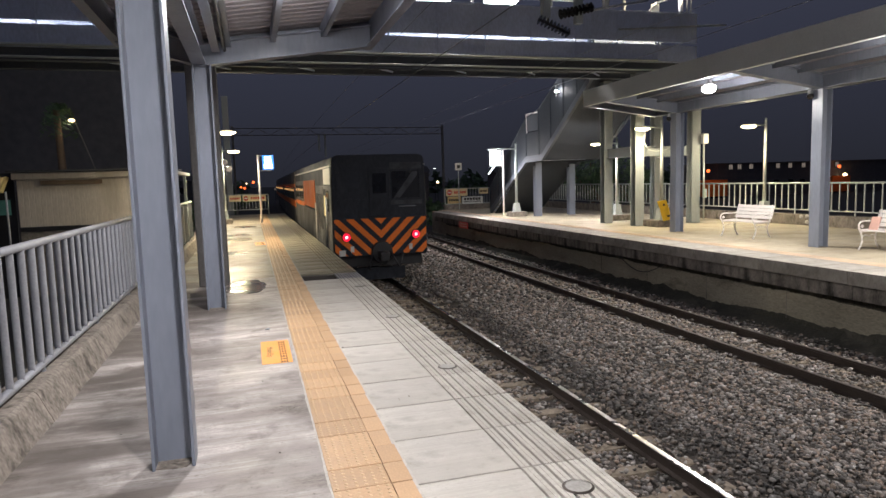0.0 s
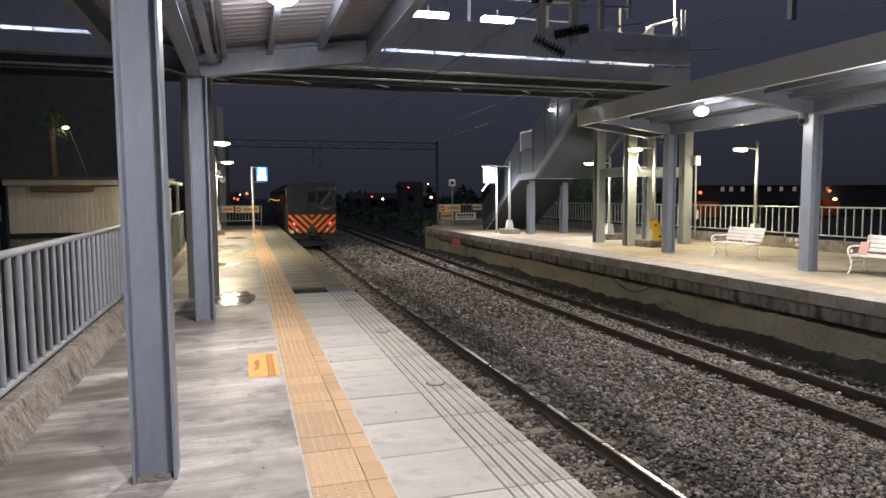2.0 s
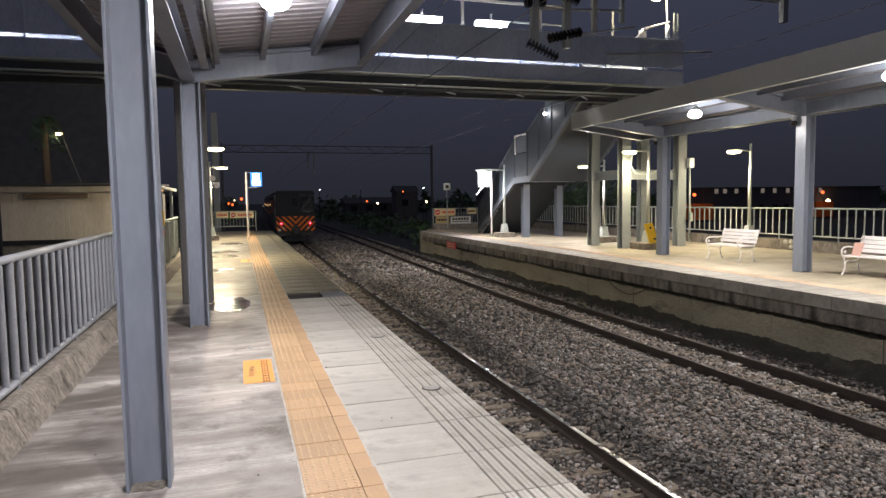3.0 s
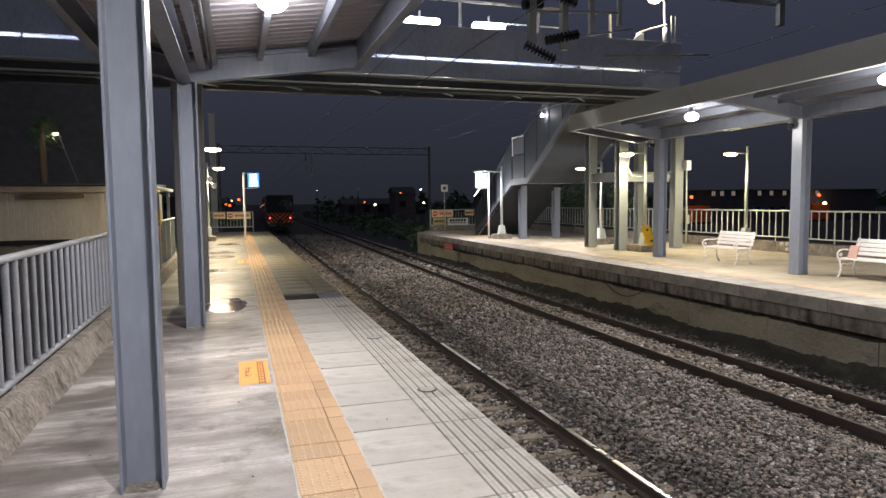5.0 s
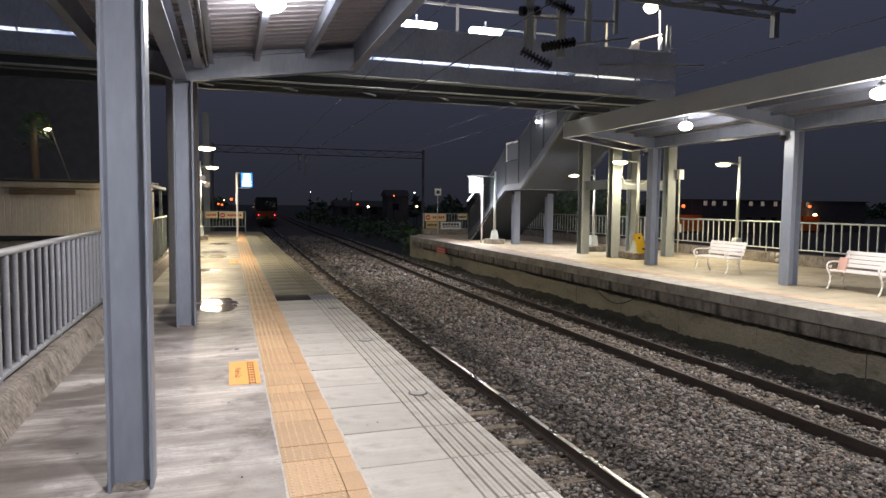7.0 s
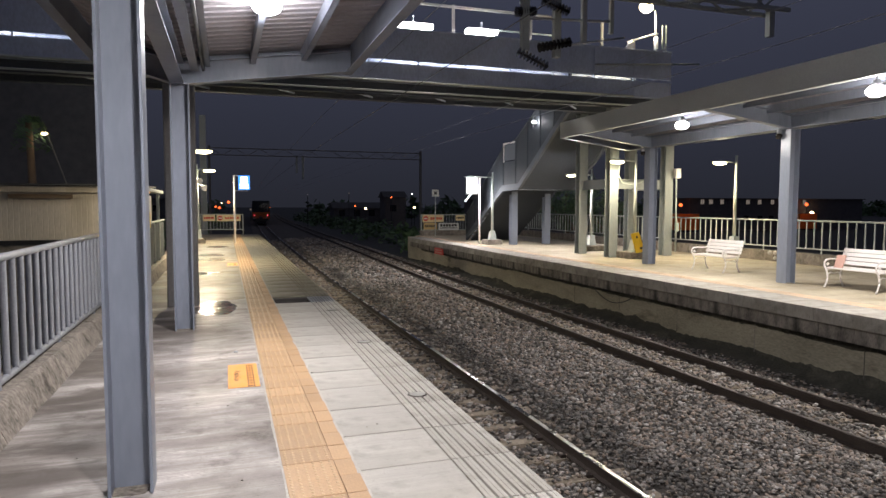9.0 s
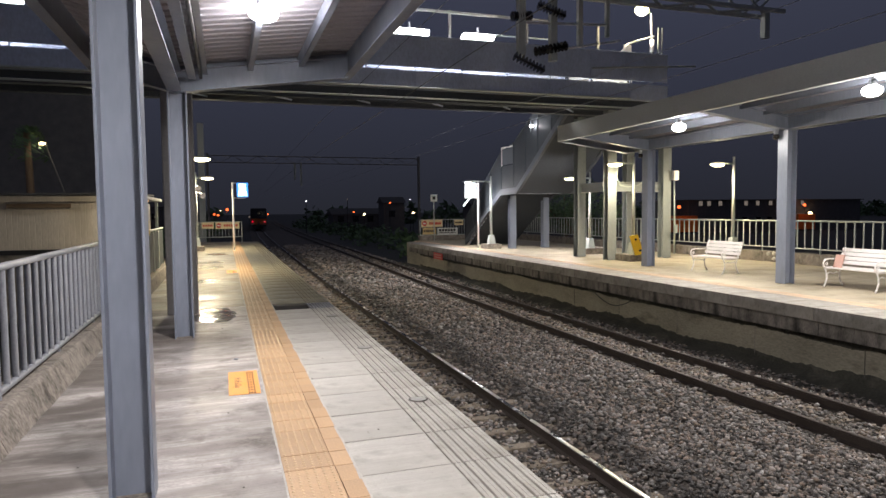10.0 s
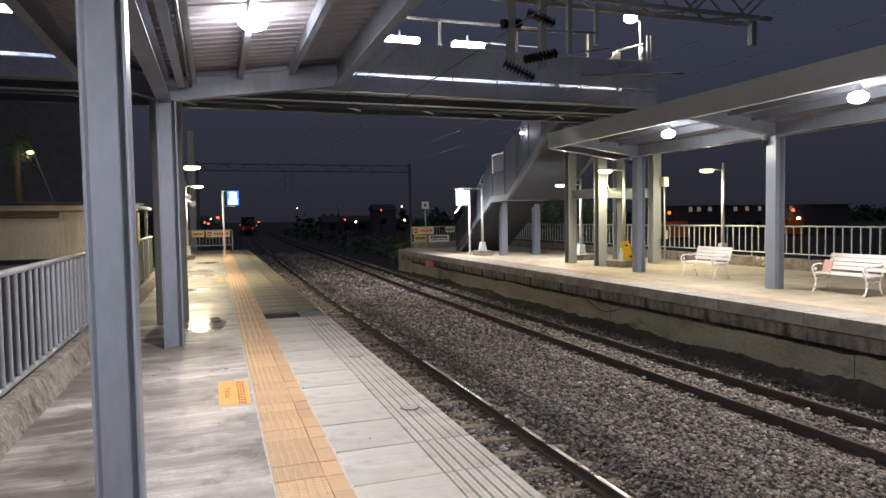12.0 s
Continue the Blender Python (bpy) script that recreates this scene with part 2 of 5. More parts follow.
M_TANSIGN = mat("tan_sign", (0.52, 0.37, 0.16), 0.5, 0, 0.15, 20, 3, 0.03)
M_SIGNW = mat("white_sign", (0.66, 0.66, 0.62), 0.5, 0, 0.12, 20, 3, 0.03)
M_SHED = mat("beige_cladding", (0.52, 0.465, 0.40), 0.7, 0, 0.2, 25, 0.9, 0.1, (0.36, 0.31, 0.245), 0.55, (1, 1, 0.25))
M_ROOF = mat("dark_roof", (0.05, 0.048, 0.048), 0.7, 0, 0.3, 20, 1)
M_LEAF = mat("leaf", (0.07, 0.12, 0.055), 0.6, 0, 0.4, 20, 1, 0.1, per_island=0.4)
M_MAST = mat("mast_grey", (0.15, 0.142, 0.135), 0.7, 0, 0.2, 30, 1.2, 0.1, (0.11, 0.10, 0.095), 0.6)
M_MORTAR = mat("pale_mortar", (0.46, 0.43, 0.39), 0.9, 0, 0.3, 60, 6, 0.3)
M_BARK = mat("bark", (0.14, 0.095, 0.06), 0.9, 0, 0.3, 30, 3, 0.4)
M_PINK = mat("pink_card", (0.55, 0.33, 0.27), 0.7, 0, 0.1, 30, 4)
M_BODY = mat("train_black", (0.026, 0.029, 0.037), 0.55, 0, 0.5, 12, 1.1, 0.04, (0.060, 0.062, 0.070), 0.56, (1, 1, 0.6), spec=0.15)
M_CAB = mat("train_steel_side", (0.15, 0.15, 0.155), 0.5, 0.25, 0.6, 18, 2.4, 0.06, (0.028, 0.028, 0.03), 0.47, (1, 0.8, 1.6))
M_TORANGE = mat("train_orange", (0.62, 0.14, 0.02), 0.4, 0, 0.15, 15, 1.2, 0.03)
M_STRIPE = mat("stripe_orange", (0.76, 0.185, 0.035), 0.7, 0, 0.2, 20, 2, 0.03, spec=0.2)
M_TGREY = mat("train_grey", (0.085, 0.083, 0.083), 0.5, 0.1, 0.25, 15, 1.2, 0.04)
M_TWHITE = mat("train_white_panel", (0.62, 0.60, 0.56), 0.45, 0, 0.15, 15, 2, 0.03)
M_PORC = mat("insulator_glaze", (0.022, 0.018, 0.017), 0.15, 0, 0.2, 30, 3, 0, rough_spread=0.05)
M_BUILD = mat("far_wall", (0.09, 0.09, 0.10), 0.9, 0, 0.3, 2, 0.2, 0.1)
M_GLASS = mat("dark_glass", (0.012, 0.013, 0.017), 0.12, 0, 0.2, 5, 1, 0, rough_spread=0.06)
G_LAMP = glow("lamp_cool", COOL, 60)
G_LAMPW = glow("lamp_white", WHITE, 60)
G_WARM = glow("lamp_warm", (1.0, 0.84, 0.46), 10)
G_TUBE = glow("tube", (0.97, 1.0, 0.95), 25)
G_RED = glow("tail_red", (1.0, 0.002, 0.03), 1.5)
G_REDW = glow("tail_core", (1.0, 0.42, 0.52), 2.6)
G_AMBER = glow("amber_lamp", (1.0, 0.13, 0.03), 2.6)
G_TOWN = glow("town_lamp", (1.0, 0.70, 0.38), 7)
G_WIN = glow("lit_window", (0.85, 0.7, 0.6), 0.16)
G_SIGN = glow("lit_sign", (0.85, 0.93, 1.0), 3.0)
G_BLUE = glow("lit_blue", (0.05, 0.28, 0.95), 1.6)
G_CABIN = glow("cabin_light", (1.0, 0.55, 0.2), 0.9)


def water():
    m = bpy.data.materials.new("rain_water")
    m.use_nodes = True
    b = m.node_tree.nodes["Principled BSDF"]
    b.inputs["Base Color"].default_value = (0.20, 0.18, 0.155, 1)
    b.inputs["Roughness"].default_value = 0.10
    b.inputs["Specular IOR Level"].default_value = 0.7
    n = m.node_tree.nodes.new("ShaderNodeTexNoise")
    n.inputs["Scale"].default_value = 7
    n.inputs["Detail"].default_value = 1
    tc = m.node_tree.nodes.new("ShaderNodeTexCoord")
    mp = m.node_tree.nodes.new("ShaderNodeMapping")
    mp.inputs["Scale"].default_value = (0.45, 0.9, 1.0)
    m.node_tree.links.new(tc.outputs["Object"], mp.inputs["Vector"])
    m.node_tree.links.new(mp.outputs["Vector"], n.inputs["Vector"])
    bp = m.node_tree.nodes.new("ShaderNodeBump")
    bp.inputs["Strength"].default_value, bp.inputs["Distance"].default_value = 0.6, 0.05
    m.node_tree.links.new(n.outputs["Fac"], bp.inputs["Height"])
    m.node_tree.links.new(bp.outputs[0], b.inputs["Normal"])
    return m


M_WATER = water()
M_FILM = mat("wet_film", (0.42, 0.365, 0.28), 0.16, 0, 0.3, 20, 2.0, 0.10, rough_spread=0.08, spec=0.8)


# ---------------- builders ----------------
def box(bm, x0, x1, y0, y1, z0, z1, bevel=0.0):
    r = bmesh.ops.create_cube(bm, size=1.0)
    vs = r["verts"]
    bmesh.ops.scale(bm, vec=(x1 - x0, y1 - y0, z1 - z0), verts=vs)
    bmesh.ops.translate(bm, vec=((x0 + x1) / 2, (y0 + y1) / 2, (z0 + z1) / 2), verts=vs)
    if bevel:
        es = list({e for v in vs for e in v.link_edges})
        bmesh.ops.bevel(bm, geom=es, offset=bevel, segments=2, affect="EDGES", profile=0.5)
    return vs


def tube(bm, p, q, r0, r1=None, n=10, caps=True):
    p, q = Vector(p), Vector(q)
    r1 = r0 if r1 is None else r1
    d = (q - p)
    rot = d.to_track_quat("Z", "Y").to_matrix()
    a, b = [], []
    for i in range(n):
        c = Vector((math.cos(2 * math.pi * i / n), math.sin(2 * math.pi * i / n), 0))
        a.append(bm.verts.new(p + rot @ (c * r0)))
        b.append(bm.verts.new(q + rot @ (c * r1)))
    for i in range(n):
        f = bm.faces.new((a[i], a[(i + 1) % n], b[(i + 1) % n], b[i]))
        f.smooth = n > 6
    if caps:
        bm.faces.new(a[::-1])
        bm.faces.new(b)


def bent(bm, pts, r, n=8):
    for a, b in zip(pts, pts[1:]):
        tube(bm, a, b, r, n=n)


def prism(bm, poly, axis, a, b):
    """A polygon in the two other axes, drawn out along axis from a to b."""
    def at(u, v, w):
        return {"x": (w, u, v), "y": (u, w, v), "z": (u, v, w)}[axis]
    lo = [bm.verts.new(at(u, v, a)) for u, v in poly]
    hi = [bm.verts.new(at(u, v, b)) for u, v in poly]
    n = len(poly)
    for i in range(n):
        bm.faces.new((lo[i], lo[(i + 1) % n], hi[(i + 1) % n], hi[i]))
    bm.faces.new(lo[::-1])
    bm.faces.new(hi)


def lump(bm, c, r, sub=1, wob=0.0):
    vs = bmesh.ops.create_icosphere(bm, subdivisions=sub, radius=1.0)["verts"]
    for v in vs:
        k = 1 + wob * (random.random() - 0.5)
        v.co = Vector((c[0] + v.co.x * r[0] * k, c[1] + v.co.y * r[1] * k, c[2] + v.co.z * r[2] * k))
    for f in {f for v in vs for f in v.link_faces}:
        f.smooth = True


def mesh_of(bm, name, material):
    bmesh.ops.recalc_face_normals(bm, faces=bm.faces[:])
    me = bpy.data.meshes.new(name)
    bm.to_mesh(me)
    bm.free()
    me.materials.append(material)
    return me


def part(name, bm, material, parent=None, label=""):
    ob = new(name, mesh_of(bm, name, material) if isinstance(bm, bmesh.types.BMesh) else bm)
    if parent is not None:
        ob.parent = parent
    return tagged(ob, label)


def P(name, material, parent, label, fn):
    bm = bmesh.new()
    fn(bm)
    return part(name, bm, material, parent, label)


def B(name, material, parent, x0, x1, y0, y1, z0, z1, bevel=0.0, label=""):
    bm = bmesh.new()
    box(bm, x0, x1, y0, y1, z0, z1, bevel)
    return part(name, bm, material, parent, label)


def T(name, material, parent, p, q, r0, r1=None, n=10, label=""):
    bm = bmesh.new()
    tube(bm, p, q, r0, r1, n)
    return part(name, bm, material, parent, label)


def thing(name, label, category, at=(0, 0, 0), group="", kind=""):
    ob = new(name)
    ob.empty_display_size = 0.1
    ob.location = at
    return tagged(ob, label, category, group, kind)


def near_x(y):
    d = max(0.0, y - 25)
    return 3.39 + 0.0125 * d + 1.2e-4 * d * d


def far_x(y):
    return near_x(y) + 4.69 + 0.008 * min(40, max(0.0, y - 9))


RAIL_Z = -1.2

# ---------------- ground and platforms ----------------
def ground():
    bm = bmesh.new()
    xs = [-900, -60, -12, -1.9, 1.8, 9.9, 16.6, 40, 120, 900]
    ys = [-60, -10, 30, 60, 160, 400, 1200]
    g = [[bm.verts.new((x, y, -1.5)) for x in xs] for y in ys]
    for j in range(len(ys) - 1):
        for i in range(len(xs) - 1):
            bm.faces.new((g[j][i], g[j][i + 1], g[j + 1][i + 1], g[j + 1][i]))
    tagged(part("ground", bm, M_GROUND), "dark bare ground around the station", "ground", kind="structure")


def bed_z(x, y):
    """Height of the ballast."""
    a, b = abs(x - near_x(y)), abs(x - far_x(y))
    z = -1.36
    if a > 0.75 and b > 0.75 and near_x(y) < x < far_x(y):
        z = -1.36 + 0.13 * min(1, (min(a, b) - 0.75) / 0.5)
    return z - 0.05


def ballast_bed():
    bm = bmesh.new()
    ys = [-8 + 0.5 * i for i in range(100)] + [42 + 6 * i for i in range(40)]
    xs = [-1.5 + 0.25 * i for i in range(33)]
    rows = []
    for y in ys:
        o = near_x(y)
        rows.append([bm.verts.new((o + x, y, bed_z(o + x, y) + 0.03 * noise.noise(Vector((x * 2, y * 2, 0))))) for x in xs])
    for a, b in zip(rows, rows[1:]):
        for i in range(len(xs) - 1):
            bm.faces.new((a[i], a[i + 1], b[i + 1], b[i]))
    tagged(part("ballast_bed", bm, M_BED), "brown gritty bed under the track ballast", "ballast", kind="structure")


def stones():
    """Loose stones over the bed, small near the camera, larger beyond."""
    ico = bmesh.new()
    bmesh.ops.create_icosphere(ico, subdivisions=1, radius=1.0)
    base = np.array([v.co[:] for v in ico.verts])
    tris = np.array([[v.index for v in f.verts] for f in ico.faces])
    ico.free()
    rng = np.random.default_rng(5)
    places = []
    for y0, y1, per, size in ((1.0, 7.0, 780, 0.0235), (7.0, 14, 430, 0.028), (14, 26, 140, 0.041), (26, 60, 40, 0.07)):
        n = int((y1 - y0) * 7.9 * per)
        x = rng.uniform(1.75, 9.85, n)
        y = rng.uniform(y0, y1, n)
        places.append(np.stack([x, y, np.full(n, size)], 1))
    pts = np.concatenate(places)
    keep = []
    for i, (x, y, s) in enumerate(pts):
        a, b = abs(x - near_x(y)), abs(x - far_x(y))
        if abs(a - 0.55) < 0.075 or abs(b - 0.53) < 0.075:
            continue
        on_sleeper = (a < 1.05 or b < 1.05) and ((y % 0.62) < 0.2)
        if on_sleeper and rng.random() < (0.62 if a < 1.05 else 0.35):
            continue
        if (a < 0.9 or (1.7 < x < near_x(y))) and rng.random() < 0.35:
            continue
        keep.append(i)
    pts = pts[keep]
    n = len(pts)
    z = np.array([max(bed_z(x, y), -1.372 if (y % 0.62) < 0.2 and min(abs(x - near_x(y)), abs(x - far_x(y))) < 1.05 else -9) for x, y, s in pts]) + rng.uniform(0.0, 0.045, n) + 0.02
    sc = pts[:, 2:3] * rng.uniform(0.5, 1.5, (n, 1)) * np.stack([rng.uniform(0.8, 1.3, n), rng.uniform(0.7, 1.1, n), rng.uniform(0.4, 0.75, n)], 1)
    ang = rng.uniform(0, 2 * np.pi, n)
    tilt = rng.normal(0, 0.4, n)
    jit = 1 + rng.uniform(-0.3, 0.3, (n, len(base), 1))
    v = base[None] * jit * sc[:, None, :]
    ct, st = np.cos(tilt)[:, None], np.sin(tilt)[:, None]
    v = np.stack([v[..., 0], v[..., 1] * ct - v[..., 2] * st, v[..., 1] * st + v[..., 2] * ct], -1)
    c, s = np.cos(ang)[:, None], np.sin(ang)[:, None]
    v = np.stack([v[..., 0] * c - v[..., 1] * s, v[..., 0] * s + v[..., 1] * c, v[..., 2]], -1)
    v += np.stack([pts[:, 0], pts[:, 1], z], 1)[:, None, :]
    f = (tris[None] + (np.arange(n) * len(base))[:, None, None]).reshape(-1, 3)
    me = bpy.data.meshes.new("ballast_stones")
    me.vertices.add(n * len(base))
    me.vertices.foreach_set("co", v.reshape(-1))
    me.loops.add(len(f) * 3)
    me.loops.foreach_set("vertex_index", f.reshape(-1))
    me.polygons.add(len(f))
    me.polygons.foreach_set("loop_start", np.arange(len(f)) * 3)
    me.update(calc_edges=True)
    me.materials.append(M_STONE)
    tagged(new("ballast_stones", me), "grey and brown crushed ballast stones between the rails", "ballast", kind="stuff")


def rail(side_of, off, top, label):
    ys = [-8 + 2 * i for i in range(40)] + [72 + 8 * i for i in range(24)]
    prof = [(-0.06, 0), (0.06, 0), (0.06, 0.012), (0.012, 0.03), (0.012, 0.11), (0.034, 0.12), (0.034, 0.146), (0.026, 0.153),
            (-0.026, 0.153), (-0.034, 0.146), (-0.034, 0.12), (-0.012, 0.11), (-0.012, 0.03), (-0.06, 0.012)]
    k = len(prof)
    vs = [(side_of(y) + off + u, y, RAIL_Z - 0.153 + w) for y in ys for u, w in prof]

    def shape(name, cols, material):
        me = bpy.data.meshes.new(name)
        me.from_pydata(vs, [], [(j * k + i, j * k + (i + 1) % k, (j + 1) * k + (i + 1) % k, (j + 1) * k + i) for j in range(len(ys) - 1) for i in cols])
        me.materials.append(material)
        me.update()
        return me
    body = tagged(new("rail", shape("rail", [i for i in range(k) if i not in (6, 7, 8)], M_RAIL)), label, "rail", "rails of the tracks")
    head = new("rail_head", shape("rail_head", (6, 7, 8), top))
    head.parent = body


def tracks():
    rail(near_x, -0.55, M_RAILTOP, "steel running rail with polished head and rusty web")
    rail(near_x, 0.55, M_RAILTOP, "steel running rail with polished head and rusty web")
    rail(far_x, -0.53, M_RAILTOP_B, "rusty brown steel rail with dull head")
    rail(far_x, 0.53, M_RAILTOP_B, "rusty brown steel rail with dull head")
    bm = bmesh.new()
    prism(bm, [(-0.12, -0.2), (0.12, -0.2), (0.09, 0.0), (-0.09, 0.0)], "x", -1.02, 1.02)
    me = mesh_of(bm, "sleeper", M_SLEEP)
    bmc = bmesh.new()
    box(bmc, -0.035, 0.035, -0.05, 0.05, 0, 0.035)
    clip = mesh_of(bmc, "rail_clip", M_RAIL)
    for fx, group in ((near_x, "sleepers of the near track"), (far_x, "sleepers of the far track")):
        for i in range(90):
            y = 0.1 + 0.62 * i
            s = tagged(new("sleeper", me), "weathered tan concrete sleeper half buried in ballast", "sleeper", group)
            s.location = (fx(y), y, RAIL_Z - 0.158)
            for o in (-0.63, -0.45, 0.45, 0.63) if i < 24 else ():
                c = new("rail_clip", clip)
                c.location = (o, 0, 0)
                c.parent = s


def left_platform():
    p = tagged(B("platform", M_FACE, None, -1.92, 0.70, -8, 40.9, -1.5, -0.045), "concrete station platform with worn tactile paving",
               "platform", kind="structure")
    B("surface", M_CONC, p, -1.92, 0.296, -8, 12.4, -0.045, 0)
    B("surface", M_WET, p, -1.92, 0.296, 12.4, 40.9, -0.045, 0, label="damp stained concrete surface")
    B("edge_footing", M_FACE, p, 0.70, 1.78, -8, 40.9, -1.5, -0.32)
    B("coping", M_KERB, p, 1.782, 1.84, -8, 40.9, -0.60, -0.30, 0.01)
    return p


def left_paving(p):
    # slabs and ribbed edge slabs
    def slab_mesh(material):
        bm = bmesh.new()
        box(bm, 0.770, 1.392, 0.006, 0.642, -0.04, 0.0, 0.003)
        return mesh_of(bm, "slab", material)

    def ridge_mesh(material):
        bm = bmesh.new()
        w = (1.845 - 1.396) / 6
        for i in range(6):
            x = 1.396 + w * i
            # each rib has a fine groove along its crown
            prism(bm, [(x + 0.006, -0.03), (x + w - 0.006, -0.03), (x + w - 0.010, 0.0), (x + w / 2 + 0.003, 0.0), (x + w / 2, -0.005),
                       (x + w / 2 - 0.003, 0.0), (x + 0.010, 0.0)], "y", 0.006, 0.642)
        return mesh_of(bm, "ridged_slab", material)
    sm, sd, rm, rd = slab_mesh(M_SLAB), slab_mesh(M_SLABD), ridge_mesh(M_SLAB), ridge_mesh(M_SLABD)
    B("joint_bed", M_JOINT, p, 0.297, 0.70, -8, 40.9, -0.0445, -0.030)
    for y0, y1 in ((-8, 11.60), (12.32, 40.9)):
        B("joint_bed", M_JOINT, p, 0.70, 1.843, y0, y1, -0.29, -0.024)
    n = 0
    for i in range(-8, 57):
        y = 4.04 + 0.65 * i
        if y > 40.2:
            break
        far = y > 12.2
        if not (11.6 < y + 0.3 < 12.3):
            o = new("slab", sd if far else sm)
            o.location = (0, y, 0.001 * ((i * 7) % 3))
            o.scale = (1, 0.66 if 11.0 < y < 11.3 else 1, 1)
            o.parent = p
        if 11.3 < y < 12.3:
            continue
        o = new("ridged_slab", rd if far else rm)
        o.location = (0, y, 0.001 * ((i * 5) % 3))
        o.scale = (1, 0.66 if 11.0 < y < 11.3 else 1, 1)
        o.parent = p
    # tactile tiles: dots near, bars beyond
    bm = bmesh.new()
    box(bm, 0.303, 0.632, 0.003, 0.297, -0.04, 0.004, 0.003)
    flat = mesh_of(bm, "tactile_tile", M_TILE)
    bm = bmesh.new()
    for i in range(6):
        for j in range(6):
            x, y = 0.303 + 0.329 * (i + 0.5) / 6, 0.3 * (j + 0.5) / 6
            lo = [bm.verts.new((x + 0.013 * math.cos(k * math.pi / 3), y + 0.013 * math.sin(k * math.pi / 3), 0.004)) for k in range(6)]
            hi = [bm.verts.new((x + 0.008 * math.cos(k * math.pi / 3), y + 0.008 * math.sin(k * math.pi / 3), 0.009)) for k in range(6)]
            for k in range(6):
                bm.faces.new((lo[k], lo[(k + 1) % 6], hi[(k + 1) % 6], hi[k]))
            bm.faces.new(hi)
    dots = mesh_of(bm, "dots", M_TILE_DOT)
    bm = bmesh.new()
    for i in range(4):
        x = 0.303 + 0.329 * (i + 0.5) / 4
        prism(bm, [(x - 0.018, 0.004), (x + 0.018, 0.004), (x + 0.012, 0.010), (x - 0.012, 0.010)], "y", 0.012, 0.288)
    bars = mesh_of(bm, "bars", M_TILE_DOT)
    bm = bmesh.new()
    box(bm, 0.6365, 0.762, 0.003, 0.297, -0.04, 0.002, 0.002)
    edge = mesh_of(bm, "border_tile", M_TILE)
    for i in range(-14, 136):
        y = 4.0 + 0.27 * i
        for me in (flat, edge):
            o = new(me.name, me)
            dx = 0.005 * noise.noise(Vector((i * 0.37, 3.0, len(me.name))))
            o.location, o.scale = (dx, y + 0.004 * noise.noise(Vector((i * 1.7, 8.0, 1.0))), 0.0015 * (i % 3)), (1, 0.896, 1)
            o.rotation_euler = (0, 0, 0.012 * noise.noise(Vector((i * 2.3, 5.0, len(me.name)))))
            o.parent = p
            if me is flat:
                d = new("bars" if y > 9.6 else "dots", bars if y > 9.6 else dots)
                d.parent = o
    # ragged mortar along both sides of the tiles
    for x, wd in ((0.298, 0.011), (0.766, 0.013)):
        bm = bmesh.new()
        a = b = None
        for i in range(420):
            y = -4 + 0.06 * i
            k = wd * (0.4 + 1.3 * abs(noise.noise(Vector((x * 9, y * 3.1, 2)))) + 1.2 * abs(noise.noise(Vector((x * 9, y * 11, 5)))))
            c, d = bm.verts.new((x - k, y, 0.0022)), bm.verts.new((x + k * 0.9, y, 0.0022))
            if a:
                bm.faces.new((a, b, d, c))
            a, b = c, d
        part("mortar_strip", bm, M_MORTAR, p, "ragged pale mortar beside the tiles")
    # drain slot with grating over the ribbed edge
    def grate(bm):
        for i in range(9):
            x = 1.40 + 0.05 * i
            box(bm, x, x + 0.02, 11.60, 12.34, -0.03, 0.004)
    P("grating", M_GALV, p, "steel grating bars over a drain", grate)
    for y in (3.06, 5.56, 7.96, 10.6):
        bm = bmesh.new()
        tube(bm, (1.60, y, 0.0), (1.60, y, 0.007), 0.074, 0.070, 20)
        cap = part("service_cap", bm, M_CAP, p, "round worn concrete service cap in a steel ring")
        bm = bmesh.new()
        for j in range(20):
            a0, a1 = 2 * math.pi * j / 20, 2 * math.pi * (j + 1) / 20
            vs = [bm.verts.new((1.60 + r * math.cos(a), y + r * math.sin(a), z)) for r, z in ((0.074, 0.010), (0.090, 0.004)) for a in (a0, a1)]
            bm.faces.new((vs[0], vs[1], vs[3], vs[2]))
        part("ring", bm, M_RAILTOP_B, cap)


def left_kerb():
    bm = bmesh.new()
    y = -8.0
    i = 0
    while y < 40:
        ln = 1.9
        prism(bm, [(-1.92, -0.2), (-1.52, -0.2), (-1.54, 0.0), (-1.63, 0.22), (-1.66, 0.245), (-1.90, 0.25), (-1.92, 0.24)], "y", y, y + ln - 0.012)
        y += ln
        i += 1
    bmesh.ops.subdivide_edges(bm, edges=[e for e in bm.edges if e.calc_length() > 1], cuts=14)
    for v in bm.verts:
        v.co += Vector((noise.noise(v.co * 3), 0, noise.noise(v.co * 3 + Vector((9, 0, 0))))) * 0.012
    tagged(part("kerb", bm, M_KERB), "rough stained concrete kerb under the railing", "kerb", kind="structure")


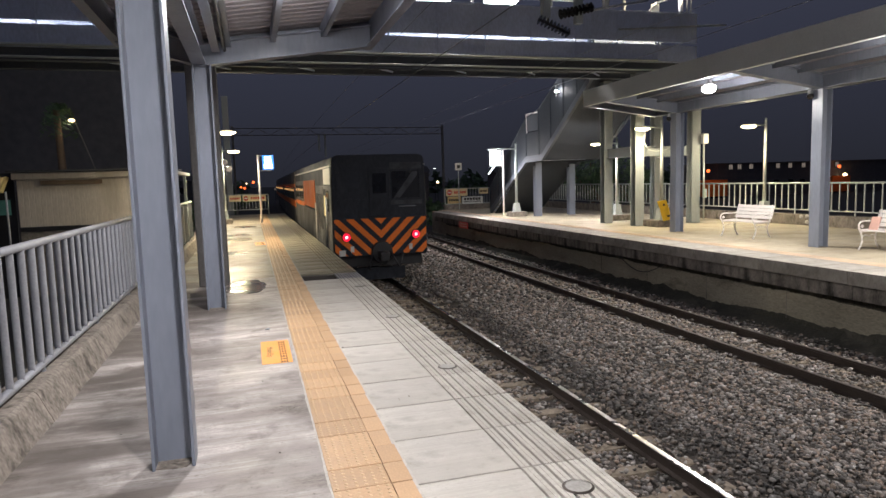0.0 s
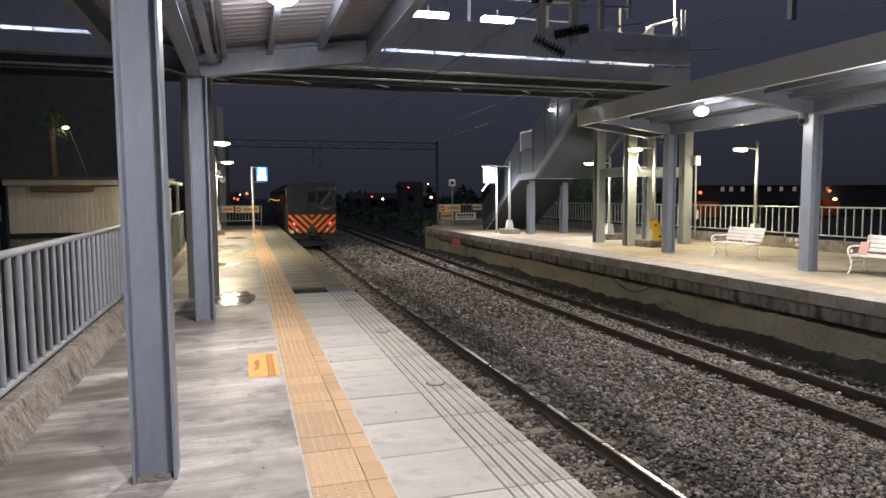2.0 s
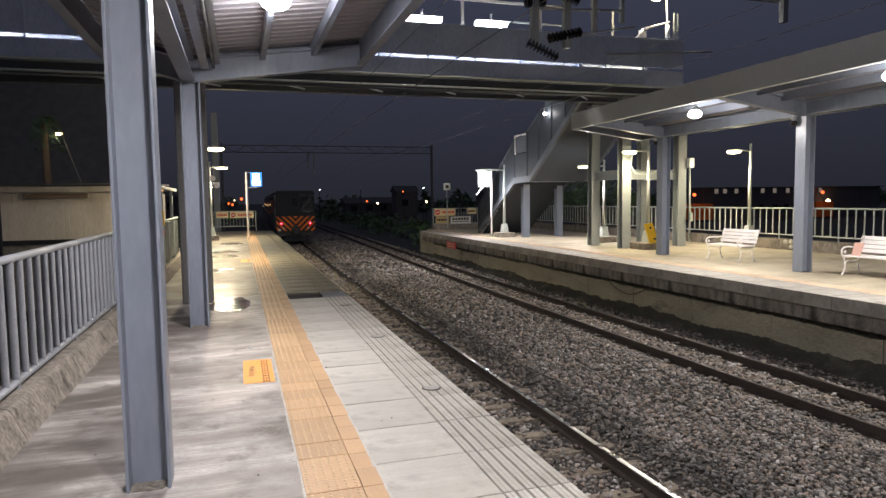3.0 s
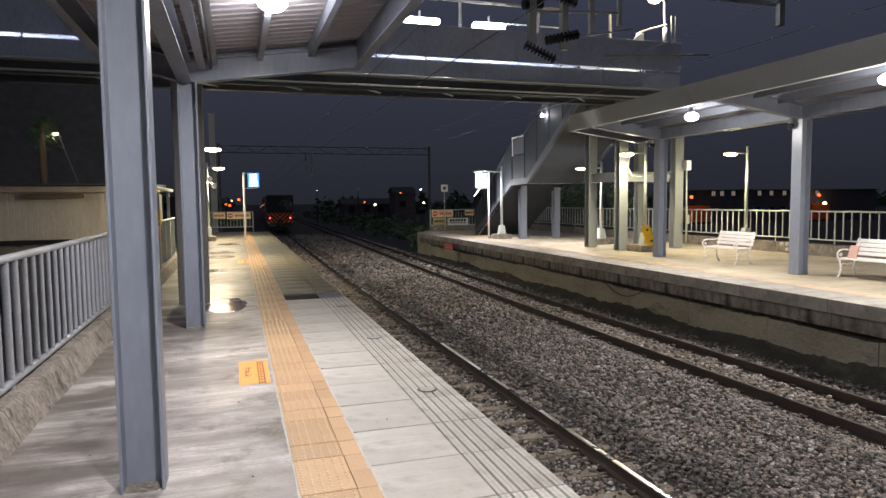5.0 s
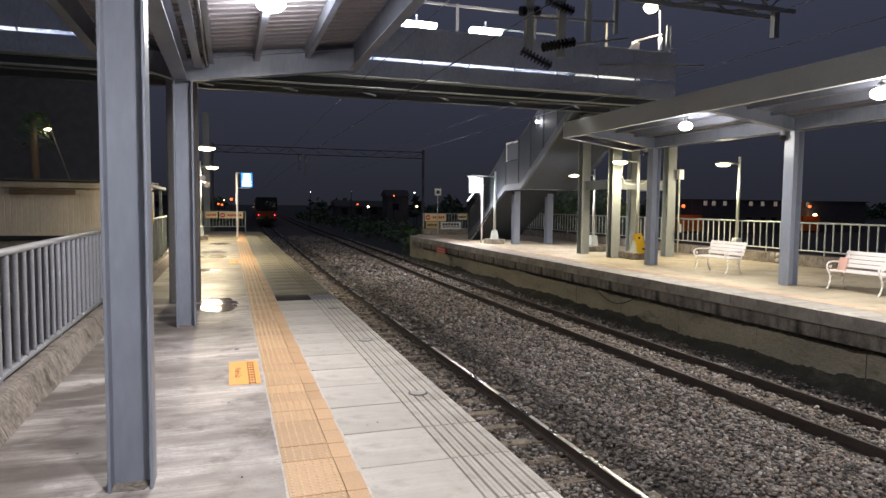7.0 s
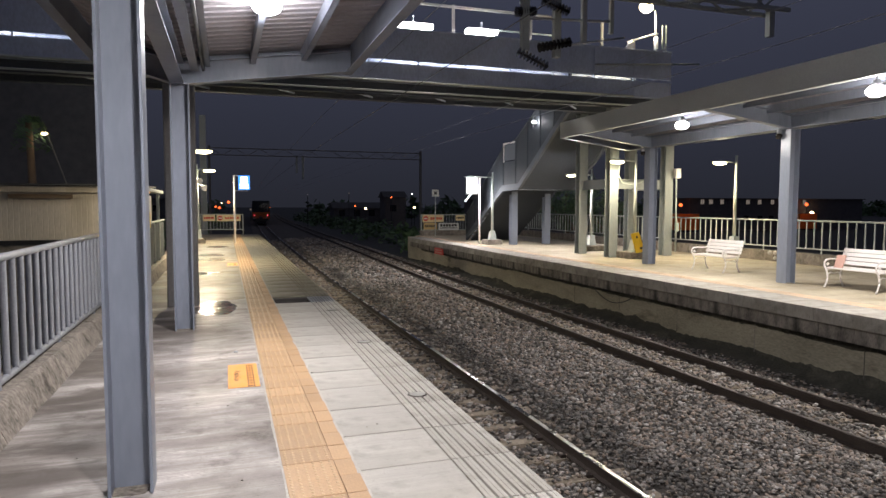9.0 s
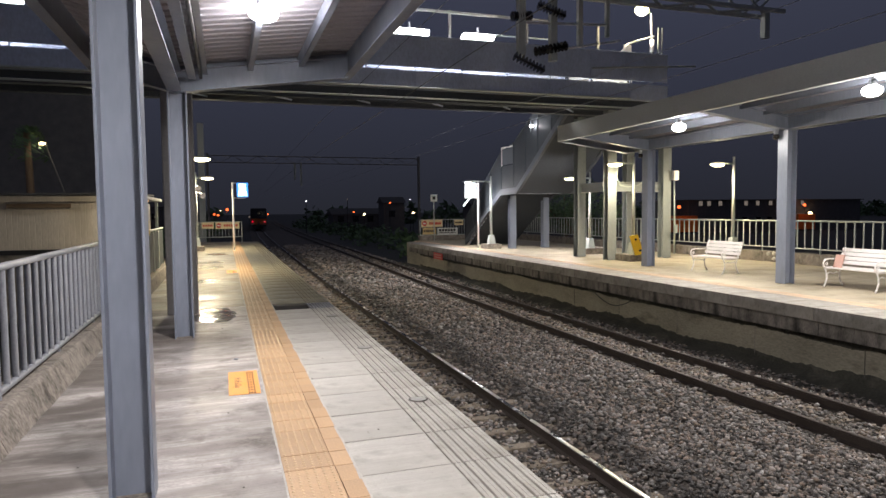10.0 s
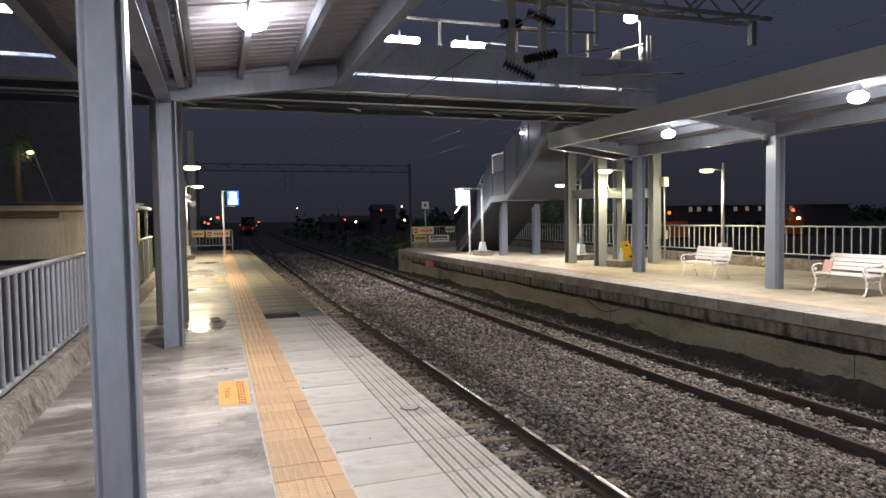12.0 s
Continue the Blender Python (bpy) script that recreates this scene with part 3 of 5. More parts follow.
def fence(x, y0, y1, z0, z1, r, step, material, label, group, post_every=2.0):
    f = thing("railing", label, "railing", (x, y0, 0), group)
    n = int(round((y1 - y0) / step))
    T("top_rail", material, f, (0, 0, z1), (0, y1 - y0, z1), r * 1.25, n=12)
    T("bottom_rail", material, f, (0, 0, z0), (0, y1 - y0, z0), r * 1.1, n=12)
    bm = bmesh.new()
    tube(bm, (0, 0, z0), (0, 0, z1), r, n=10, caps=False)
    bar = mesh_of(bm, "baluster", material)
    bm = bmesh.new()
    tube(bm, (0, 0, z0 - 0.16), (0, 0, z1), r * 1.1, n=10, caps=False)
    post = mesh_of(bm, "post", material)
    k = max(1, int(round(post_every / step)))
    for i in range(n + 1):
        o = new("post" if i % k == 0 else "baluster", post if i % k == 0 else bar)
        o.location = (0, (y1 - y0) * i / n, 0)
        o.parent = f
    return f


def right_platform():
    p = tagged(B("platform", M_FACE_LOW, None, 9.92, 16.7, -10, 36.2, -1.5, -0.05), "concrete station platform with weathered overhanging edge",
               "platform", kind="structure")
    B("surface", floor_concrete("right_surface", (0.60, 0.53, 0.40), (0.44, 0.375, 0.265), (0.27, 0.22, 0.15), 0.6), p, 10.62, 16.7, -10, 36.2, -0.05, 0)
    # two-tier overhang in cast lengths
    bm = bmesh.new()
    box(bm, 9.45, 10.3, 0.0, 1.985, -0.235, 0.0, 0.008)
    me = mesh_of(bm, "edge_slab", floor_concrete("edge_concrete", (0.46, 0.43, 0.39), (0.32, 0.295, 0.255), (0.12, 0.11, 0.095), 0.7))
    bm = bmesh.new()
    box(bm, 9.56, 10.3, 0.0, 1.99, -0.50, -0.238, 0.008)
    me2 = mesh_of(bm, "edge_beam", M_FACE)
    for i in range(23):
        y = -9.6 + 2.0 * i
        if y > 34:
            break
        for m_ in (me, me2):
            o = new(m_.name, m_)
            o.location = (0, y, 0)
            o.parent = p
    bm = bmesh.new()
    box(bm, 10.303, 10.617, 0.003, 0.297, -0.04, 0.004, 0.003)
    for i in range(4):
        x = 10.30 + 0.32 * (i + 0.5) / 4
        prism(bm, [(x - 0.018, 0.004), (x + 0.018, 0.004), (x + 0.012, 0.010), (x - 0.012, 0.010)], "y", 0.012, 0.288)
    t = mesh_of(bm, "tactile_tile", mat("tan_tile_worn", (0.56, 0.41, 0.28), 0.6, 0, 0.2, 60, 1.5, 0.1, (0.50, 0.42, 0.31), 0.5, per_object=0.15))
    for i in range(140):
        o = new("tactile_tile", t)
        o.location = (0, -6 + 0.3 * i, 0)
        o.parent = p
    B("refuge_sign", M_RED, p, 9.425, 9.448, 28.3, 29.6, -0.56, -0.27, 0, "small red sign plate with pale bars on the platform face")
    bm = bmesh.new()
    for z in (-0.36, -0.47):
        box(bm, 9.418, 9.426, 28.45, 29.45, z - 0.025, z + 0.025)
    part("writing_bar", bm, M_PINK, p)
    bm = bmesh.new()
    ys = [-8 + 0.5 * i for i in range(90)]
    rows = []
    for y in ys:
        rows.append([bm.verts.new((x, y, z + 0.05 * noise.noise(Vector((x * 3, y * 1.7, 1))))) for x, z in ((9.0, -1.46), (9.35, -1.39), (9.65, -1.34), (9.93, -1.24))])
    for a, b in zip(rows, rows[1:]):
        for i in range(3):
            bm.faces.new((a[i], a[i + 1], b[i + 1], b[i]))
    tagged(part("soil_bank", bm, M_SOIL_SHADE), "black damp soil at the foot of the platform wall", "soil", kind="structure")
    for i in range(14):
        y = 3.1 + 2.35 * i
        B("wall_joint", M_FACE, p, 9.914, 9.9195, y, y + 0.014, -1.2, -0.52)
    # ragged bank of black moss at the foot; overhang shade as a thin dark ragged strip
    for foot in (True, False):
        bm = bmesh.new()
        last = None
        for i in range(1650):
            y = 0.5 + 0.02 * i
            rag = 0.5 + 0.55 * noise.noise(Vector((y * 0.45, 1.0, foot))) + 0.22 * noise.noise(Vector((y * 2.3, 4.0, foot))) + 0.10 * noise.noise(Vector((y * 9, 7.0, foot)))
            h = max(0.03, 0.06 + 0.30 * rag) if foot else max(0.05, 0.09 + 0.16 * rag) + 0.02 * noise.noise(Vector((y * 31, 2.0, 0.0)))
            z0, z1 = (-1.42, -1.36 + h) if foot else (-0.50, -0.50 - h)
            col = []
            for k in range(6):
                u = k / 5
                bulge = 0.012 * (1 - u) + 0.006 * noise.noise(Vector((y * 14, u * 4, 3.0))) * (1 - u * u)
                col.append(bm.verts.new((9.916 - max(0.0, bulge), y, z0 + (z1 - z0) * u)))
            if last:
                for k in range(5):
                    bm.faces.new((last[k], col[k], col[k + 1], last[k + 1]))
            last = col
        tagged(part("moss_growth", bm, M_SOIL_SHADE, p, "black moss at the wall foot, painted shade under the overhang"), kind="stuff")
    bm = bmesh.new()
    bent(bm, [(9.54, 15.6 - 0.2 * i, -0.50 - 0.30 * math.sin(math.pi * i / 10)) for i in range(11)], 0.012, 6)
    part("hanging_cable", bm, M_DARK, p, "black cable drooping along the platform wall")
    # low kerb wall behind
    bm = bmesh.new()
    for i in range(24):
        y = -9 + 1.9 * i
        box(bm, 16.2, 16.62, y, y + 1.885, 0.0, 0.33, 0.015)
    bmesh.ops.subdivide_edges(bm, edges=[e for e in bm.edges if e.calc_length() > 1], cuts=9)
    for v in bm.verts:
        v.co += Vector((noise.noise(v.co * 3), 0, noise.noise(v.co * 3 + Vector((9, 0, 0))))) * 0.02
    for i in range(2):
        box(bm, 10.6 + 2.0 * i, 12.58 + 2.0 * i, 35.75, 36.15, 0.0, 0.30, 0.015)
    tagged(part("kerb", bm, M_KERB), "rough mossy stone kerb wall under the railing", "kerb", kind="structure")


def h_column(name, x, y, w, d, z1, material, label, group, foot=True, turn=0, wide=0.0):
    c = thing(name, label, "column", (x, y, 0), group)
    c.rotation_euler = (0, 0, radians(turn))
    t = 0.018
    if wide:
        # web across the platform, flanges along it
        r = w / 2 + wide
        B("flange", material, c, -w / 2, -w / 2 + t, -d / 2, -d / 2 + 0.20, 0, z1, 0.002)
        B("flange", material, c, r - t, r, -d / 2, -d / 2 + 0.20, 0, z1, 0.002)
        B("web", material, c, -w / 2 + t, r - t, -d / 2 + 0.134, -d / 2 + 0.146, 0, z1)
    else:
        B("flange", material, c, -w / 2, w / 2, -d / 2, -d / 2 + t, 0, z1, 0.003)
        B("flange", material, c, -w / 2, w / 2, d / 2 - t, d / 2, 0, z1, 0.003)
        B("web", material, c, -0.012, 0.012, -d / 2 + t, d / 2 - t, 0, z1)
    if foot:
        bm = bmesh.new()
        n = 14
        vs = []
        for i in range(n):
            a = 2 * math.pi * i / n
            k = 0.9 + 0.25 * noise.noise(Vector((math.cos(a) * 2, math.sin(a) * 2, x + y)))
            vs.append((w * 0.66 * k * math.cos(a), d * 0.62 * k * math.sin(a)))
        prism(bm, vs, "z", -0.005, 0.006)
        part("grout_foot", bm, M_KERB, c)
    return c


def canopy(cx, tip, back, zc, ztip, zback, y0, y1, cols, purlins, label, fas):
    """A canopy on one row of columns: cx column line, tip and back its two edges."""
    c = thing("platform_canopy", label, "canopy", (0, 0, 0))
    s = 1 if tip > cx else -1

    def under(x):
        if (x - cx) * s >= 0:
            return zc + (ztip - zc) * (x - cx) / (tip - cx)
        return zc + (zback - zc) * (x - cx) / (back - cx)
    for y in cols:
        for edge in (tip, back):
            xa, xb = cx, edge - 0.04 * (1 if edge > cx else -1)
            za, zb = under(xa), under(xb)
            bm = bmesh.new()
            prof = [(-0.09, 0.0), (0.09, 0.0), (0.09, 0.016), (0.008, 0.016), (0.008, 0.29), (0.09, 0.29), (0.09, 0.305),
                    (-0.09, 0.305), (-0.09, 0.29), (-0.008, 0.29), (-0.008, 0.016), (-0.09, 0.016)]
            prism(bm, [(y + u, w) for u, w in prof], "x", 0.0, 1.0)
            for v in bm.verts:
                v.co = Vector((xa + (xb - xa) * v.co.x, v.co.y, v.co.z + za + (zb - za) * v.co.x))
            part("rafter", bm, M_STEEL, c)
    def ridge(bm):
        box(bm, cx - 0.09, cx + 0.09, y0, y1, zc + 0.02, zc + 0.036)
        box(bm, cx - 0.01, cx + 0.01, y0, y1, zc + 0.036, zc + 0.29)
        box(bm, cx - 0.09, cx + 0.09, y0, y1, zc + 0.29, zc + 0.305)
    P("valley_beam", M_STEEL, c, "", ridge)
    for x in purlins:
        z = under(x) + 0.28
        def cee(bm):
            box(bm, x - 0.005, x + 0.005, y0, y1, z - 0.06, z + 0.112)
            box(bm, x - 0.005, x + 0.065, y0, y1, z - 0.06, z - 0.052)
            box(bm, x - 0.005, x + 0.055, y0, y1, z + 0.108, z + 0.114)
        P("purlin", M_STEEL, c, "", cee)
    for edge, ze in ((tip, under(tip)), (back, under(back))):
        k = 1 if edge > cx else -1
        def fascia(bm):
            box(bm, edge - 0.012, edge + 0.012, y0, y1, ze, ze + 0.46, 0.003)
            a, b = sorted((edge - k * 0.012, edge - k * 0.11))
            box(bm, a, b, y0, y1, ze, ze + 0.014)
        P("fascia", fas, c, "", fascia)
    # end closing plates
    for y in (y0, y1):
        for edge in (tip, back):
            k = 1 if edge > cx else -1
            bm = bmesh.new()
            prism(bm, [(cx, under(cx) + 0.24), (edge - k * 0.014, under(edge) + 0.2), (edge - k * 0.014, under(edge) + 0.455), (cx, under(cx) + 0.46)], "y", y - 0.012, y + 0.012)
            part("end_plate", bm, fas, c)
    # ribbed roof sheet, ribs across the platform
    for edge in (tip, back):
        vs, fs = [], []
        prof = []
        y = y0
        while y < y1 - 0.05:
            prof += [(y, 0.0), (y + 0.11, 0.0), (y + 0.13, 0.022), (y + 0.17, 0.022), (y + 0.19, 0.0)]
            y += 0.20
        xa, xb = cx, edge - 0.03 * (1 if edge > cx else -1)
        for x in (xa, xb):
            vs += [(x, yy, under(x) + 0.402 + h) for yy, h in prof]
        n = len(prof)
        fs = [(i, i + 1, n + i + 1, n + i) for i in range(n - 1)]
        me = bpy.data.meshes.new("roof_sheet")
        me.from_pydata(vs, [], fs)
        me.materials.append(M_DECK)
        o = new("roof_sheet", me)
        o.parent = c
        md = o.modifiers.new("thick", "SOLIDIFY")
        md.thickness, md.offset = 0.004, 1
    return c, under


def canopy_lamp(x, y, z, g):
    l = thing("canopy_lamp", "round bright white lamp hanging under the canopy", "lamp", (x, y, z), "lamps under the canopies")
    T("housing", M_GALV, l, (0, 0, 0.12), (0, 0, 0.26), 0.10, 0.05, 16)
    bm = bmesh.new()
    lump(bm, (0, 0, 0.07), (0.155, 0.155, 0.10), 3)
    part("lens", bm, g, l)
    T("stem", M_GALV, l, (0, 0, 0.24), (0, 0, 0.42), 0.012)


# ---------------- train ----------------
def clip_poly(poly, a, b, c):
    """Keep the side of the polygon where a*x + b*y <= c."""
    out = []
    for (x0, y0), (x1, y1) in zip(poly, poly[1:] + poly[:1]):
        d0, d1 = a * x0 + b * y0 - c, a * x1 + b * y1 - c
        if d0 <= 0:
            out.append((x0, y0))
        if (d0 < 0) != (d1 < 0):
            k = d0 / (d0 - d1)
            out.append((x0 + k * (x1 - x0), y0 + k * (y1 - y0)))
    return out


def bogie(car, y):
    def frame_(bm):
        for s in (-1, 1):
            box(bm, s * 0.95 - 0.06, s * 0.95 + 0.06, y - 1.5, y + 1.5, 0.38, 0.62, 0.02)
        box(bm, -0.95, 0.95, y - 0.2, y + 0.2, 0.45, 0.7)
    P("bogie_frame", M_DARK, car, "", frame_)
    for dy in (-1.0, 1.0):
        def axle(bm):
            for s in (-1, 1):
                tube(bm, (s * 0.50, y + dy, 0.42), (s * 0.62, y + dy, 0.42), 0.42, n=20)
            tube(bm, (-0.6, y + dy, 0.42), (0.6, y + dy, 0.42), 0.08)
        P("wheelset", M_DARK, car, "", axle)


SHELL = [(-1.35, 0.85), (1.35, 0.85), (1.37, 1.6), (1.36, 3.0), (1.352, 3.52), (1.31, 3.62), (1.18, 3.67), (-1.18, 3.67), (-1.31, 3.62), (-1.352, 3.52), (-1.36, 3.0), (-1.37, 1.6)]


def rear_unit():
    c = thing("power_car", "black-ended railway power car with orange chevron stripes and red tail lamps", "train", (3.39, 17.9, RAIL_Z))
    P("shell", M_BODY, c, "", lambda bm: prism(bm, SHELL, "y", 0.04, 16.6))
    # steel cab side, white panel, orange body, per side
    for s in (-1, 1):
        a, b = sorted((s * 1.366, s * 1.386))
        B("cab_side", M_CAB, c, a, b, 0.25, 5.0, 0.95, 2.85, 0.004, "grimy bare steel cab side")
        # lamp light on the upper side, put in as a pale panel
        B("cove_panel", M_TWHITE, c, a, b, 0.25, 2.1, 2.88, 3.34, 0.004, "patch of lamp light under the roof edge, as a pale panel")
        B("vestibule_panel", M_TWHITE, c, a - 0.004, b + 0.004, 5.02, 5.3, 0.95, 2.25, 0.004, "pale cream door post")
        B("side_band", M_TORANGE, c, a, b, 5.32, 10.8, 2.05, 3.05, 0.004, "orange side band")
        B("waist_band", M_TORANGE, c, a, b, 10.82, 16.5, 1.98, 2.16, 0.004, "narrow orange waist band")
        B("upper_band", M_TGREY, c, a, b, 10.82, 16.5, 2.18, 3.05, 0.004)
        B("lower_band", M_TGREY, c, a, b, 5.32, 16.5, 0.95, 1.96, 0.004, "grey lower side")
        a2, b2 = sorted((s * 1.380, s * 1.392))
        B("cab_window", M_GLASS, c, a2, b2, 0.7, 1.35, 2.05, 2.7, 0.01)
        B("cab_door", M_BODY, c, a2, b2, 1.5, 2.2, 1.0, 2.75, 0.01)
        B("door_blind", M_SIGNY, c, *sorted((s * 1.388, s * 1.398)), 1.62, 2.05, 1.95, 2.55, 0.004, "cream blind in the cab door")
        B("grille", M_DARK, c, a2, b2, 2.6, 3.5, 1.5, 2.6, 0.01)
        B("grille", M_DARK, c, a2, b2, 3.8, 4.7, 1.5, 2.6, 0.01)
        # pale colour stands for lamp light along the roof edge
        B("gutter", M_TWHITE, c, *sorted((s * 1.345, s * 1.390)), 0.1, 16.5, 3.36, 3.41, 0.005, "pale roof gutter")
        B("corner_post", M_TGREY, c, *sorted((s * 1.372, s * 1.392)), 0.05, 0.22, 0.95, 3.05, 0.004)
        for yy in (2.35, 3.6, 4.85):
            B("body_rib", M_TGREY, c, a2, b2, yy, yy + 0.1, 0.98, 2.84, 0.004)
        T("handrail", M_GALV, c, (s * 1.40, 1.42, 1.0), (s * 1.40, 1.42, 2.5), 0.018)
        for i in range(4):
            B("window", M_GLASS, c, a2, b2, 11.2 + 1.35 * i, 12.2 + 1.35 * i, 2.3, 2.85, 0.01)
            B("lit_window", G_CABIN, c, *sorted((s * 1.388, s * 1.396)), 11.4 + 1.35 * i, 12.0 + 1.35 * i, 2.62, 2.72, 0, "faintly lit window")
    # end wall
    P("end_wall", M_BODY, c, "soot-black end wall", lambda bm: prism(bm, [(x * 0.985, z) for x, z in SHELL], "y", 0.0, 0.04))
    for x0, x1, z0, z1 in ((-1.18, -0.36, 2.45, 3.2), (0.36, 1.18, 2.45, 3.2)):
        w = B("windscreen", M_GLASS if x0 > 0 else M_BODY, c, x0, x1, -0.012, 0.0, z0, z1, 0.004)
        def surround(bm):
            box(bm, x0 - 0.05, x0, -0.025, 0, z0 - 0.05, z1 + 0.05)
            box(bm, x1, x1 + 0.05, -0.025, 0, z0 - 0.05, z1 + 0.05)
            box(bm, x0, x1, -0.025, 0, z1, z1 + 0.05)
            box(bm, x0, x1, -0.025, 0, z0 - 0.05, z0)
        P("window_frame", M_BODY, w, "", surround)
    m_wipe = mat("wiped_soot", (0.058, 0.061, 0.069), 0.6, 0, 0.6, 9, 2.2, 0.05, (0.03, 0.032, 0.038), 0.5, spec=0.15)
    def wiped(bm):
        for z0, z1 in ((2.27, 2.39), (3.26, 3.44)):
            box(bm, 0.32, 1.26, -0.012, -0.001, z0, z1, 0.004)
    P("wiped_patch", m_wipe, c, "grey band wiped clear of soot", wiped)
    bm = bmesh.new()
    prism(bm, [(0.42, 2.46), (0.60, 2.46), (1.14, 3.08), (1.14, 3.18), (0.98, 3.18)], "y", -0.019, -0.0125)
    part("wiped_patch", bm, m_wipe, c, "grey streak wiped across the glass")
    B("end_door", M_BODY, c, -0.30, 0.30, -0.03, 0.0, 1.95, 3.3, 0.01)
    B("door_window", M_GLASS, c, -0.2, 0.2, -0.036, -0.028, 2.6, 3.15, 0.01)
    T("handrail", M_GALV, c, (0.55, -0.05, 2.22), (1.05, -0.05, 2.22), 0.014)
    B("striped_panel", M_BODY, c, -1.36, 1.36, -0.05, -0.001, 0.88, 1.93, 0.008, "black buffer panel behind the stripes")
    for s in (-1, 1):
        for i in range(-5, 4):
            lo = 0.40 * i - 0.1
            poly = [(0.0, 0.90), (1.35, 0.90), (1.35, 1.91), (0.0, 1.91)]
            poly = clip_poly(poly, -0.95, 1.0, -(0.95 * 0) + 1.45 + lo + 0.21)
            poly = clip_poly(poly, 0.95, -1.0, -(1.45 + lo)) if poly else poly
            # the coupler stands before the foot of the panel
            if len(poly) >= 3:
                poly = [(s * u, v) for u, v in poly]
                bm = bmesh.new()
                prism(bm, poly, "y", -0.058, -0.0505)
                part("stripe", bm, M_STRIPE, c, "orange warning stripe")
    for s in (-1, 1):
        l = T("tail_lamp", M_DARK, c, (s * 1.02, -0.11, 1.42), (s * 1.02, -0.05, 1.42), 0.12, 0.14, 20)
        T("lens", G_RED, l, (s * 1.02, -0.116, 1.42), (s * 1.02, -0.111, 1.42), 0.11, n=20)
        T("lens_core", G_REDW, l, (s * 1.02, -0.122, 1.42), (s * 1.02, -0.117, 1.42), 0.042, n=16)
        B("step_plate", M_TWHITE, c, s * 0.86 - 0.05, s * 0.86 + 0.05, -0.075, -0.06, 1.0, 1.16)
    B("number_plate_blank", M_TWHITE, c, -1.24, -1.06, -0.075, -0.06, 0.9, 1.06)
    def coupler(bm):
        tube(bm, (0, -0.13, 0.96), (0, -0.06, 0.96), 0.29, 0.32, 20)
        box(bm, -0.13, 0.13, -0.55, -0.1, 0.75, 1.0, 0.03)
        tube(bm, (0.22, -0.1, 1.0), (0.45, -0.35, 0.55), 0.03)
        tube(bm, (0.45, -0.35, 0.55), (0.62, -0.1, 0.95), 0.03)
        tube(bm, (-0.3, -0.1, 0.95), (-0.42, -0.3, 0.5), 0.03)
    P("coupler", M_DARK, c, "", coupler)
    P("underframe", M_DARK, c, "", lambda bm: box(bm, -1.25, 1.25, 0.2, 16.4, 0.55, 0.86))
    P("snow_guard", M_BODY, c, "", lambda bm: box(bm, -0.75, 0.75, 0.3, 0.38, 0.15, 0.5))
    bogie(c, 3.0)
    bogie(c, 13.5)
    c.scale = (0.96, 1, 1)
    return c


def carriage():
    c = thing("carriage", "orange and grey passenger carriage with dark window band", "train", (3.39, 35, RAIL_Z), "carriages of the train")
    P("shell", M_TGREY, c, "", lambda bm: prism(bm, SHELL, "y", 0.3, 19.7))
    for s in (-1, 1):
        a, b = sorted((s * 1.366, s * 1.384))
        B("waist_band", M_TORANGE, c, a, b, 0.35, 19.65, 1.72, 2.08, 0.004, "orange waist band")
        B("window_band", M_GLASS, c, a, b, 1.8, 18.2, 2.10, 2.78, 0.004)
        B("cantrail", M_TORANGE, c, a, b, 0.35, 19.65, 2.80, 2.95, 0.004)
        for i in range(8):
            y = 2.4 + 2.0 * i
            a2, b2 = sorted((s * 1.381, s * 1.389))
            B("lit_window", G_CABIN, c, a2, b2, y, y + 0.7, 2.55, 2.66, 0, "faintly lit carriage window")
        for y in (0.7, 18.5):
            B("door", M_TGREY, c, a, b, y, y + 0.8, 0.95, 1.71, 0.004)
    for y in (3, 8.5, 14):
        B("roof_box", M_DARK, c, -0.7, 0.7, y, y + 2.6, 3.60, 3.80, 0.03)
    P("underframe", M_DARK, c, "", lambda bm: box(bm, -1.2, 1.2, 0.5, 19.5, 0.4, 0.86))
    P("gangway", M_DARK, c, "", lambda bm: box(bm, -0.5, 0.5, -0.05, 0.3, 0.9, 3.1))
    bogie(c, 3.0)
    bogie(c, 17.0)
    c.scale = (0.96, 1, 1)
    return c


def train():
    a = rear_unit()
    cars = [carriage()]
    for i in range(3):
        cars.append(copy_thing(cars[0], pose(3.39, 55 + 20 * i, RAIL_Z)))
    return [(a, 0.0)] + [(c, 17.0 + 20.0 * i) for i, c in enumerate(cars)]


